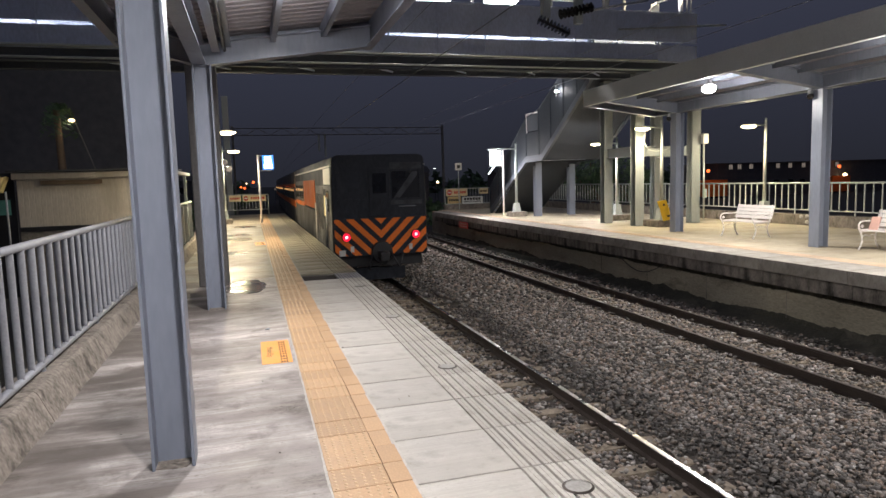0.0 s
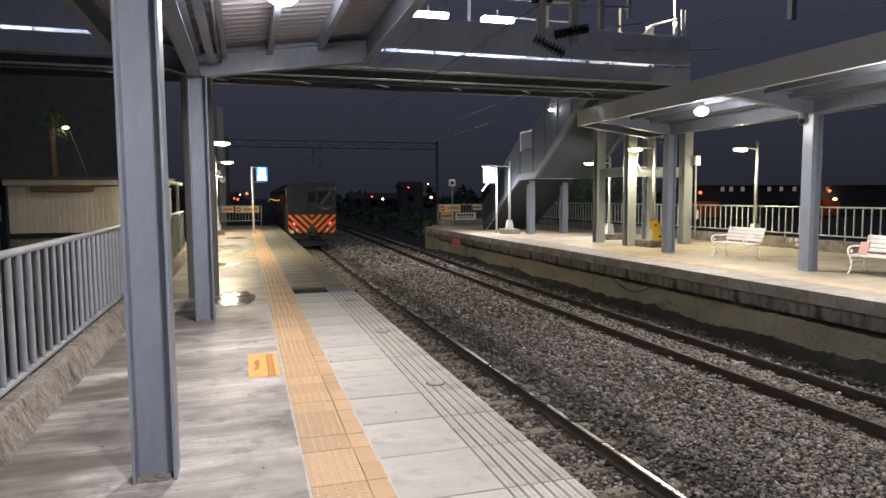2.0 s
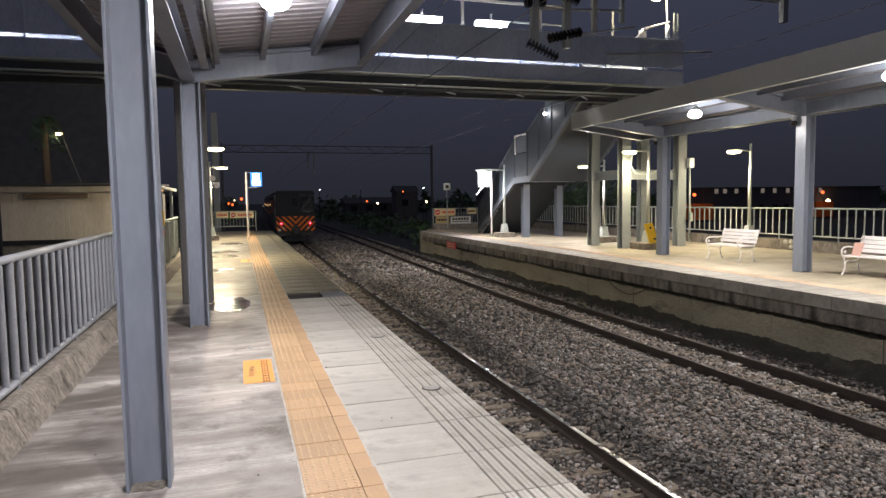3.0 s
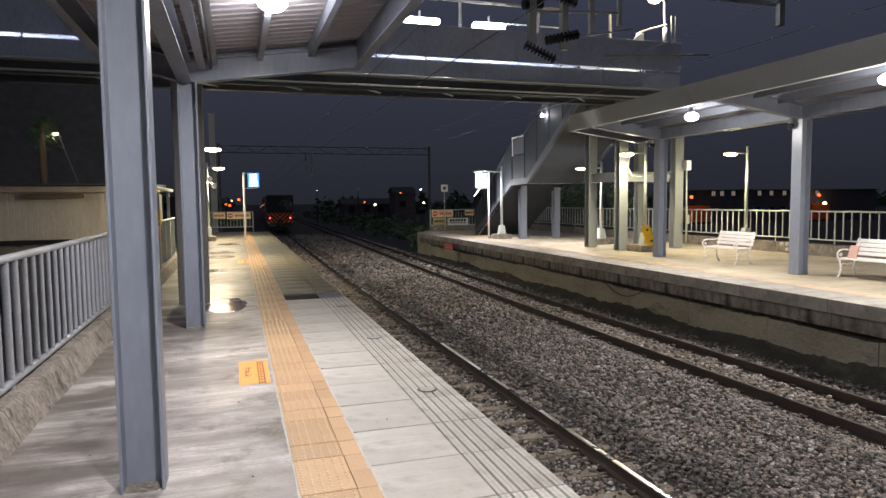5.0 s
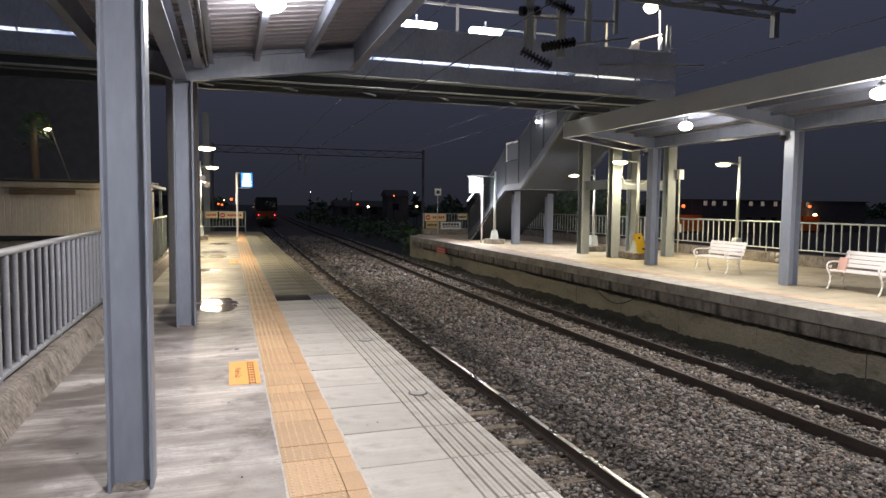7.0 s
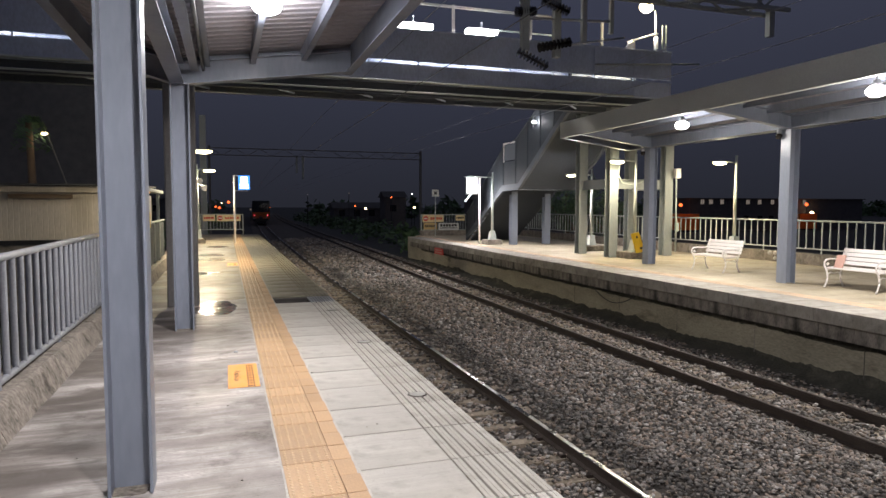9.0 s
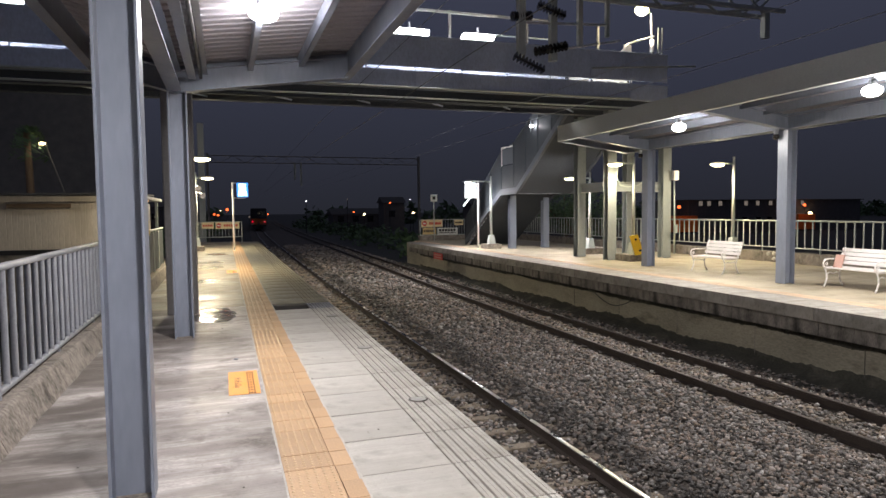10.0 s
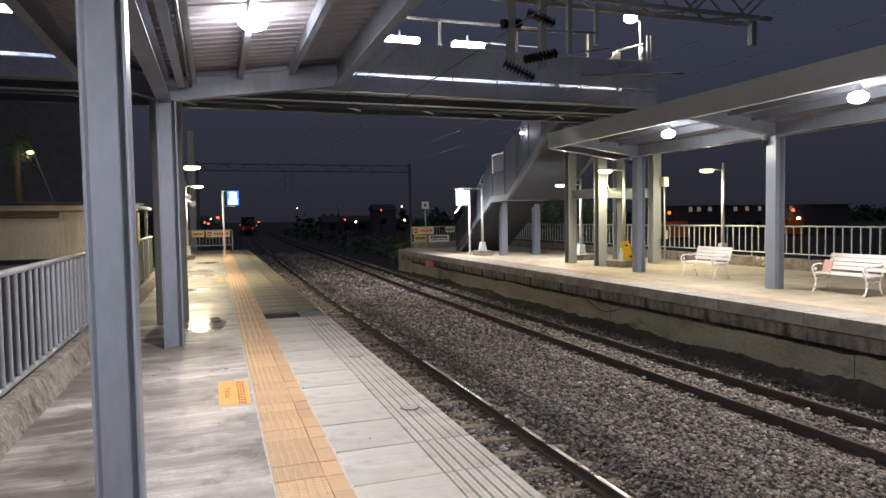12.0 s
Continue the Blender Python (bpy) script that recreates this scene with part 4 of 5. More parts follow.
# ---------------- footbridge, stairs, masts ----------------
def footbridge():
    b = thing("footbridge", "dark grey steel footbridge across the tracks with slotted parapets", "footbridge", (0, 0, 0))
    x0, x1, ya, yb = -24.0, 14.25, 18.6, 20.6
    B("deck", M_BRIDGE, b, x0, x1, ya + 0.05, yb - 0.05, 5.34, 5.44)
    for y in (ya + 0.35, yb - 0.35):
        bm = bmesh.new()
        prism(bm, [(y - 0.13, 5.0), (y + 0.13, 5.0), (y + 0.13, 5.02), (y + 0.01, 5.02), (y + 0.01, 5.33), (y - 0.01, 5.33), (y - 0.01, 5.02), (y - 0.13, 5.02)], "x", x0, x1)
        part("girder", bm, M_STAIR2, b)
    # pale pipes added to stand for the bright lower edges of the girder flanges
    for z, r in ((5.33, 0.035), (5.03, 0.03)):
        T("conduit", M_GALV_R, b, (x0, ya - 0.05, z), (x1 - 1.5, ya - 0.05, z), r, n=8)
    T("conduit", M_STAIR2, b, (-2, ya + 0.02, 4.93), (9.6, ya + 0.02, 4.93), 0.035, n=8)
    for y in (ya, yb):
        B("kick_plate", M_BRIDGE, b, x0, x1, y - 0.02, y + 0.02, 5.32, 5.835)
        B("rail_cap", M_BRIDGE, b, x0, x1, y - 0.04, y + 0.04, 6.80, 6.85, 0.005)
        n = 26
        for i in range(n):
            a = x0 + (x1 - x0) * i / n
            c = x0 + (x1 - x0) * (i + 1) / n
            B("parapet_panel", M_BRIDGE, b, a + 0.012, c - 0.012, y - 0.018, y + 0.018, 5.925, 6.80, 0.004)
            B("parapet_post", M_BRIDGE, b, a - 0.02, a + 0.02, y - 0.035, y + 0.035, 5.3, 6.82)
    for i in range(10):
        x = -12.4 + 2.8 * i
        B("screen_post", M_MAST, b, x - 0.04, x + 0.04, yb - 0.05, yb + 0.03, 6.85, 8.3)
    T("screen_rail", M_STEEL_B, b, (8.0, yb, 7.62), (11.1, yb, 7.62), 0.03, n=8)
    B("screen_rail", M_MAST, b, -24, 11.1, yb - 0.03, yb + 0.03, 8.2, 8.28)
    # cross bracing under the deck
    for i in range(8):
        x = -4 + 2.4 * i
        T("brace", M_BRIDGE, b, (x, ya + 0.35, 5.1), (x + 1.2, yb - 0.35, 5.1), 0.03, n=6)
    for xa, xb in ((5.15, 6.44), (7.62, 8.72), (-6.2, -5.0)):
        l = thing("strip_lamp", "bright white twin tube strip lamp on the bridge screen", "lamp", (xa, yb - 0.12, 7.50), "strip lamps on the footbridge")
        B("tray", M_WHITE, l, 0, xb - xa, -0.03, 0.09, 0.03, 0.06)
        # tubes thickened so their shape takes in the glare around them
        T("tube", G_TUBE, l, (0.02, -0.06, -0.02), (xb - xa - 0.02, -0.06, -0.02), 0.085, n=10)
        T("tube", G_TUBE, l, (0.02, 0.12, -0.02), (xb - xa - 0.02, 0.12, -0.02), 0.085, n=10)
        B("bracket", M_GALV, l, (xb - xa) / 2 - 0.02, (xb - xa) / 2 + 0.02, 0.0, 0.12, 0.05, 0.30)
    for x, y in ((12.26, 18.95), (12.17, 20.75), (14.52, 19.05), (14.52, 21.2)):
        h_column("bridge_column", x, y, 0.33, 0.30, 4.98, M_STEEL_B, "pale grey-green steel column carrying the footbridge", "columns of the footbridge")
    for p, q, nm in (((12.43, 19.05), (14.35, 19.05), "x"), ((12.17, 19.1), (12.17, 20.6), "y"), ((14.52, 19.2), (14.52, 21.05), "y")):
        c = thing("tie_beam", "pale green steel tie beam between the bridge columns", "beam", (0, 0, 0), "tie beams of the footbridge")
        bm = bmesh.new()
        u = p[1] if nm == "x" else p[0]
        prof = [(u - 0.1, 2.30), (u + 0.1, 2.30), (u + 0.1, 2.32), (u + 0.01, 2.32), (u + 0.01, 2.60), (u + 0.1, 2.60), (u + 0.1, 2.62), (u - 0.1, 2.62), (u - 0.1, 2.60), (u - 0.01, 2.60), (u - 0.01, 2.32), (u - 0.1, 2.32)]
        prism(bm, prof, nm, p[0] if nm == "x" else p[1], q[0] if nm == "x" else q[1])
        part("beam", bm, M_STEEL_B, c)
    # lamp at the end of the bridge
    l = thing("bridge_lamp", "warm white lamp on a bent pole above the footbridge", "lamp", (13.85, 18.9, 6.85))
    T("pole", M_STEEL_B, l, (0, 0, 0), (-0.05, 0, 1.42), 0.035, 0.03)
    T("arm", M_STEEL_B, l, (-0.05, 0, 1.42), (-0.35, 0, 1.60), 0.028)
    P("head", M_STEEL_B, l, "", lambda bm: lump(bm, (-0.42, 0, 1.62), (0.2, 0.13, 0.07), 2))
    # lens enlarged to stand for the lamp's halo
    P("lens", G_WARM, l, "", lambda bm: lump(bm, (-0.42, 0, 1.50), (0.24, 0.20, 0.18), 3))
    T("sleeve", M_WHITE, l, (0, 0, 0.15), (-0.01, 0, 0.55), 0.07, n=12)
    r = thing("handrail", "white handrail lit by the bridge lamp", "handrail", (12.55, 18.75, 6.85))
    T("rail", M_WHITE, r, (0, 0, 0.02), (0.25, 0, 0.32), 0.035)
    T("rail", M_WHITE, r, (0.25, 0, 0.32), (1.25, 0, 0.62), 0.03)
    B("panel", M_WHITE, r, 0.12, 0.42, 0.05, 0.08, 0.0, 0.30, 0.01)
    for x in (14.05, 14.2):
        T("screen_rod", M_STEEL_B, r, (x - 12.55, 0.1, -0.6), (x - 12.55, 0.1, 0.95), 0.02)
    c = thing("cantilever_pipe", "dim grey pipe reaching past the end of the footbridge", "pipe", (11.3, 18.50, 6.24))
    T("pipe", M_STEEL_B, c, (0, 0, 0), (4.0, 0, 0.28), 0.03, n=8)
    for x in (0.6, 2.3):
        T("clamp", M_STEEL_B, c, (x, 0, x * 0.07), (x, 0.09, x * 0.07), 0.02, n=6)


def stairs():
    s = thing("stairway", "enclosed grey steel stairway with solid side panels down to the platform", "stairs", (0, 0, 0))
    bot = [(30.7, 0.0), (26.2, 2.36), (24.6, 2.39), (20.4, 5.10)]
    top = [(30.7, 1.35), (26.2, 4.25), (24.9, 4.50), (20.4, 6.85)]

    def line(pts, y):
        for (ya, za), (yb_, zb) in zip(pts, pts[1:]):
            if yb_ <= y <= ya:
                return za + (zb - za) * (ya - y) / (ya - yb_)
        return pts[-1][1]
    cuts = [30.7, 29.6, 28.5, 27.4, 26.2, 24.9, 23.8, 22.7, 21.6, 20.4]
    for x in (11.5, 14.05):
        for a, c in zip(cuts, cuts[1:]):
            bm = bmesh.new()
            ys = [a] + ([24.6] if c < 24.6 < a else []) + [c]
            opened = abs(a - 26.2) < 0.01
            zt = (lambda y: 3.62) if opened else (lambda y: line(top, y))
            poly = [(y, line(bot, y) + 0.22) for y in ys] + [(y, zt(y)) for y in ys[::-1]]
            prism(bm, poly, "x", x - 0.02, x + 0.02)
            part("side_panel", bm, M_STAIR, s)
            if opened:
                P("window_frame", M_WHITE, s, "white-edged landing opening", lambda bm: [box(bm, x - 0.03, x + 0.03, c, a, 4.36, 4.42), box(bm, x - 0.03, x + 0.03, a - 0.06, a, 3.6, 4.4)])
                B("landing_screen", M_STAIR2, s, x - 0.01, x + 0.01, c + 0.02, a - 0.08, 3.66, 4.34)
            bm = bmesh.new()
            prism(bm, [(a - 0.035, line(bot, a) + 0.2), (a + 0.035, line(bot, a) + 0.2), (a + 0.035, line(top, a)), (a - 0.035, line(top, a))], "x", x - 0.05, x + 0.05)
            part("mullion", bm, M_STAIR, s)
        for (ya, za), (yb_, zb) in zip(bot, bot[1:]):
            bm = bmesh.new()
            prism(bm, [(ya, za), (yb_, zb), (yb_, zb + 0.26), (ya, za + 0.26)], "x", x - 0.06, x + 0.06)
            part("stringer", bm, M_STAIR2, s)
        for (ya, za), (yb_, zb) in zip(top, top[1:]):
            T("coping_rail", M_STAIR2, s, (x, ya, za), (x, yb_, zb), 0.035, n=8)
    B("landing", M_BRIDGE, s, 11.56, 13.99, 24.6, 26.2, 2.42, 2.56)
    for (ya, za, yb_, zb, n) in ((30.6, 0.0, 26.2, 2.56, 15), (24.6, 2.56, 20.5, 5.40, 16)):
        for i in range(n):
            y = ya + (yb_ - ya) * (i + 1) / n
            z = za + (zb - za) * (i + 1) / n
            bm = bmesh.new()
            d = (ya - yb_) / n
            prism(bm, [(y - 0.02, z), (y + d, z), (y + d, z - 0.05), (y + 0.0, z - 0.05)], "x", 11.56, 13.99)
            part("step", bm, M_BRIDGE, s)
        bm = bmesh.new()
        prism(bm, [(ya, za - 0.16), (yb_, zb - 0.16), (yb_, zb - 0.12), (ya, za - 0.12)], "x", 11.56, 13.99)
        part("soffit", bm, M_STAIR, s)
    for x in (12.08, 13.78):
        h_column("stair_column", x, 26.4 if x < 13 else 26.55, 0.30, 0.26, 2.42, M_STEEL, "grey steel column under the stair landing", "columns of the stairway")
    l = thing("stair_lamp", "small white floodlight clamped to the stair side", "lamp", (11.38, 23.1, 4.75))
    T("pole", M_GALV, l, (0, 0, 0), (0, 0, 0.45), 0.02)
    B("head", M_DARK, l, -0.09, 0.09, -0.06, 0.06, 0.16, 0.26, 0.01)
    B("lens", G_TUBE, l, -0.08, 0.08, -0.07, -0.062, 0.17, 0.25)


def truss(b, x0, x1, y, z, h, d, n, chord, steel):
    for zz in (z, z + h):
        for yy in (y - d / 2, y + d / 2):
            B("chord", steel, b, x0, x1, yy - chord, yy + chord, zz - chord, zz + chord)
    for i in range(n):
        a = x0 + (x1 - x0) * i / n
        c = x0 + (x1 - x0) * (i + 1) / n
        for yy in (y - d / 2, y + d / 2):
            p, q = ((a, yy, z), (c, yy, z + h)) if i % 2 else ((a, yy, z + h), (c, yy, z))
            T("lattice_bar", steel, b, p, q, chord * 0.7, n=6)
        p, q = ((a, y - d / 2, z), (c, y + d / 2, z)) if i % 2 else ((a, y + d / 2, z), (c, y - d / 2, z))
        T("lattice_bar", steel, b, p, q, chord * 0.7, n=6)


def insulator(at, to):
    i = thing("insulator", "dark glazed ribbed insulator on the overhead line", "insulator", at, "insulators of the overhead line")
    v = Vector(to) - Vector(at)
    T("core", M_PORC, i, (0, 0, 0), v, 0.025)
    k = 9
    for j in range(k):
        p = v * ((j + 0.5) / k)
        T("shed_disc", M_PORC, i, p - v.normalized() * 0.012, p + v.normalized() * 0.016, 0.10, 0.055, 14)


def overhead_line():
    b = thing("line_portal", "grey lattice portal carrying the overhead line", "portal", (0, 0, 0), "portals of the overhead line")
    truss(b, -0.9, 12.15, 12.0, 6.14, 0.62, 0.5, 18, 0.04, M_STEEL_B)
    B("mast", M_MAST, b, -0.98, -0.49, 11.75, 12.15, 0.0, 6.8, 0.02, "broad grey mast of the portal")
    for x, z, w in ((5.70, 4.80, 0.075), (6.41, 4.72, 0.07), (7.03, 5.05, 0.05), (11.85, 5.58, 0.07), (7.68, 5.3, 0.04)):
        B("drop_post", M_STEEL_B, b, x - w, x + w, 12 - w, 12 + w, z, 6.2, 0.005, "hanging post of the portal")
    T("registration_arm", M_GALV, b, (5.7, 12, 5.45), (7.68, 12, 5.55), 0.025)
    T("registration_arm", M_GALV, b, (6.41, 12, 4.95), (8.0, 12, 5.25), 0.022)
    insulator((5.50, 11.9, 4.76), (6.17, 11.9, 4.50))
    insulator((5.95, 11.9, 4.86), (6.70, 11.9, 5.04))
    insulator((6.03, 11.9, 5.80), (6.65, 11.9, 5.62))
    insulator((5.5, 12.0, 5.55), (5.95, 12.0, 5.60))
    b2 = thing("line_portal", "distant lattice portal carrying the overhead line", "portal", (0, 0, 0), "portals of the overhead line")
    truss(b2, -1.3, 17.7, 60, 6.1, 0.6, 0.5, 18, 0.02, M_MAST)
    for x in (-1.3, 17.7):
        B("mast", M_MAST, b2, x - 0.1, x + 0.1, 59.9, 60.1, -1.5, 6.9)
    for x in (6.1, 6.65):
        B("drop_post", M_STEEL_B, b2, x - 0.08, x + 0.08, 59.9, 60.1, 4.1 + (6.65 - x), 6.2)
    b3 = thing("line_mast", "grey mast of the overhead line beside the platform end", "mast", (-1.35, 45, -1.5))
    B("shaft", M_STEEL_B, b3, -0.2, 0.2, -0.2, 0.2, 0, 9.0, 0.02)
    for fx, z, z2 in ((near_x, 3.95, 5.0), (far_x, 4.2, 4.75)):
        for zz, r in ((z, 0.007), (z2, 0.006)):
            w = thing("contact_wire", "thin overhead contact wire above the track", "wire", (0, 0, 0), "wires of the overhead line")
            ys = (-6, 12, 24, 36, 48, 60, 80, 110, 150)
            for ya, yb_ in zip(ys, ys[1:]):
                T("strand", M_DARK if fx is near_x else M_GALV, w, (fx(ya), ya, zz), (fx(yb_), yb_, zz), r, n=5)


# ---------------- platform things ----------------
def pole_lamp(x, y, z0, head, zh, label, block=None, g=None, group="pole lamps", lens=0.26):
    l = thing("pole_lamp", label, "street lamp", (x, y, z0), group)
    if block:
        B("plinth", M_KERB, l, -block, block, -block, block, 0, 0.22, 0.02)
        zb = 0.22
    else:
        zb = 0.0
    bm = bmesh.new()
    a, c = 0.15, 0.10
    lo = [bm.verts.new((sx * a, sy * a, zb)) for sx, sy in ((-1, -1), (1, -1), (1, 1), (-1, 1))]
    hi = [bm.verts.new((sx * c, sy * c, zb + 0.38)) for sx, sy in ((-1, -1), (1, -1), (1, 1), (-1, 1))]
    for i in range(4):
        bm.faces.new((lo[i], lo[(i + 1) % 4], hi[(i + 1) % 4], hi[i]))
    bm.faces.new(hi)
    part("pedestal", bm, M_GALV_R, l)
    top = zh - z0
    T("pole", M_GALV_R, l, (0, 0, zb + 0.36), (0, 0, top + 0.30), 0.065, 0.04, 12)
    T("arm", M_GALV_R, l, (0, 0, top + 0.06), (head - x, 0, top + 0.10), 0.028, n=8)
    h = P("head", M_GALV_R, l, "", lambda bm: lump(bm, (head - x, 0, top + 0.07), (0.26, 0.13, 0.045), 2))
    P("lens", g or G_WARM, h, "", lambda bm: lump(bm, (head - x, 0, top + 0.03), (lens, 0.14, lens * 0.27), 3))
    return l


def bench(y):
    b = thing("bench", "white slatted bench with curled cast iron legs", "bench", (12.0, y, 0), "benches on the platform")
    w = 0.64
    for i in range(5):
        B("seat_slat", M_WHITE, b, 0.03 + 0.09 * i, 0.105 + 0.09 * i, -w, w, 0.405 + 0.003 * i, 0.43 + 0.003 * i, 0.006)
    for i in range(4):
        x, z = 0.475 + 0.028 * i, 0.49 + 0.088 * i
        bm = bmesh.new()
        prism(bm, [(x, z), (x + 0.022, z - 0.006), (x + 0.045, z + 0.066), (x + 0.023, z + 0.072)], "y", -w, w)
        part("back_slat", bm, M_WHITE, b)
    for s in (-1, 1):
        yy = s * (w - 0.06)
        def leg(bm):
            bent(bm, [(0.02, yy, 0.40), (0.06, yy, 0.30), (0.07, yy, 0.20), (0.03, yy, 0.08), (-0.02, yy, 0.015)], 0.018, 7)
            bent(bm, [(0.46, yy, 0.40), (0.42, yy, 0.28), (0.44, yy, 0.14), (0.52, yy, 0.015)], 0.018, 7)
            bent(bm, [(0.05, yy, 0.27), (0.15, yy, 0.32), (0.25, yy, 0.29), (0.35, yy, 0.32), (0.43, yy, 0.27)], 0.012, 6)
            bent(bm, [(0.0, yy, 0.395), (0.47, yy, 0.395), (0.58, yy, 0.84)], 0.017, 7)
        P("leg_frame", M_WHITE, b, "", leg)
        def arm(bm):
            bent(bm, [(0.03, yy, 0.41), (-0.03, yy, 0.46), (-0.035, yy, 0.54), (0.02, yy, 0.595), (0.12, yy, 0.61), (0.3, yy, 0.60), (0.5, yy, 0.615)], 0.019, 7)
            bent(bm, [(0.02, yy, 0.50), (0.06, yy, 0.53), (0.09, yy, 0.50), (0.06, yy, 0.47), (0.03, yy, 0.49)], 0.01, 6)
        P("armrest", M_WHITE, b, "", arm)
    return b


def end_fence(x0, x1, y, label):
    f = thing("end_railing", label, "railing", (x0, y, 0), "railings of the platforms")
    w = x1 - x0
    for z in (0.32, 1.2):
        T("rail", M_GALV_R, f, (0, 0, z), (w, 0, z), 0.024, n=8)
    for x in (0, w):
        T("post", M_GALV_R, f, (x, 0, 0), (x, 0, 1.2), 0.028, n=8)
    n = int(w / 0.17)
    for i in range(1, n):
        T("baluster", M_GALV_R, f, (w * i / n, 0, 0.32), (w * i / n, 0, 1.2), 0.013, n=6)
    return f


def plate_sign(x0, x1, z0, z1, y, material, ink, label, roundel=False, rows=1):
    s = thing("sign", label, "sign", (x0, y, z0), "signs on the platform ends")
    w, h = x1 - x0, z1 - z0
    B("plate", material, s, 0, w, -0.01, 0.01, 0, h, 0.003)
    off = 0.0
    if roundel:
        r = h * 0.36
        T("roundel", M_RED, s, (r * 1.3, -0.016, h / 2), (r * 1.3, -0.0105, h / 2), r, n=24)
        B("roundel_bar", M_SIGNW, s, r * 0.65, r * 1.95, -0.020, -0.0165, h / 2 - r * 0.2, h / 2 + r * 0.2)
        off = r * 2.7
    for j in range(rows):
        z = h * (0.68 - 0.36 * j) if rows > 1 else h * 0.5
        k = 6 if j == 0 else 12
        for i in range(k):
            a = off + (w - off) * (0.08 + 0.84 * i / k)
            hh = h * (0.17 if j == 0 else 0.07)
            B("writing_bar", ink, s, a, a + (w - off) * 0.84 / k * 0.75, -0.0135, -0.0105, z - hh, z + hh)


def lit_sign(x0, x1, z0, z1, y, px, blue, label):
    s = thing("lit_sign", label, "sign", (px, y, 0), "lit platform signs")
    T("post", M_WHITE, s, (0, 0, 0), (0, 0, z1 + 0.02), 0.045, n=10)
    for z in (z1 - 0.02, z0 - 0.06):
        a, b = sorted((0.0, (x1 if abs(x1 - px) > abs(x0 - px) else x0) - px))
        B("bracket", M_WHITE, s, a, b - 0.1 if b > 0.1 else b, -0.015, 0.015, z, z + 0.03)
    B("case", M_DARK, s, x0 - px - 0.015, x1 - px + 0.015, -0.07, 0.07, z0 - 0.015, z1 + 0.015, 0.005)
    B("face", G_BLUE if blue else G_SIGN, s, x0 - px, x1 - px, -0.078, -0.0705, z0, z1)
    if blue:
        w = x1 - x0
        B("emblem", G_SIGN, s, x0 - px + w * 0.2, x0 - px + w * 0.8, -0.084, -0.079, z0 + 0.30, z1 - 0.05)
        B("writing_bar", G_SIGN, s, x0 - px + w * 0.12, x0 - px + w * 0.88, -0.084, -0.079, z0 + 0.16, z0 + 0.26)
        B("writing_bar", G_SIGN, s, x0 - px + w * 0.12, x0 - px + w * 0.88, -0.084, -0.079, z0 + 0.05, z0 + 0.12)
    return s


def floor_sheet():
    f = thing("floor_notice", "orange notice sheet with black writing stuck on the platform floor", "sign", (0.115, 6.76, 0.0))
    B("sheet", M_ORANGE, f, -0.145, 0.145, -0.47, 0.47, 0.001, 0.004)
    for i in range(9):
        y = 0.40 - 0.1 * i
        def glyph(bm):
            for k in range(3):
                box(bm, 0.035 + 0.026 * k, 0.049 + 0.026 * k, y - 0.065 + 0.01 * (k % 2), y, 0.0042, 0.005)
            box(bm, 0.035, 0.10, y - 0.04, y - 0.028, 0.0042, 0.005)
        P("writing_bar", M_BLACK, f, "", glyph)
    for word, y in (("Mind", 0.19), ("the", 0.045), ("Gap", -0.07)):
        cu = bpy.data.curves.new("words", "FONT")
        cu.body, cu.size = word, 0.085
        cu.materials.append(M_BLACK)
        t = new("words", cu)
        t.parent = f
        t.location, t.rotation_euler = (-0.085, y, 0.0048), (0, 0, radians(-90))
        t["label"] = "printed black words"
    return f


def puddle(x, y, rx, ry, seed, wet, label):
    bm = bmesh.new()
    n = 40
    vs = []
    for i in range(n):
        a = 2 * math.pi * i / n
        k = 1 + 0.38 * noise.noise(Vector((math.cos(a) * 1.3, math.sin(a) * 1.3, seed))) + 0.18 * noise.noise(Vector((math.cos(a) * 4, math.sin(a) * 4, seed)))
        vs.append(bm.verts.new((x + rx * k * math.cos(a), y + ry * k * math.sin(a), 0.0025)))
    bm.faces.new(vs)
    tagged(part("puddle", bm, wet), label, "puddle", "puddles on the platform")


def leaf_cloud(bm, c, r, n, size, rng):
    for _ in range(n):
        d = Vector((rng.gauss(0, 1), rng.gauss(0, 1), rng.gauss(0, 1))).normalized()
        k = 0.55 + 0.5 * rng.random()
        p = Vector(c) + Vector((d.x * r[0] * k, d.y * r[1] * k, d.z * r[2] * k))
        u = Vector((rng.gauss(0, 1), rng.gauss(0, 1), rng.gauss(0, 0.6))).normalized() * size * (0.6 + rng.random())
        w = u.cross(Vector((rng.gauss(0, 1), rng.gauss(0, 1), rng.gauss(0, 1)))).normalized() * size * 0.5
        bm.faces.new([bm.verts.new(q) for q in (p - u, p + w, p + u, p - w)])


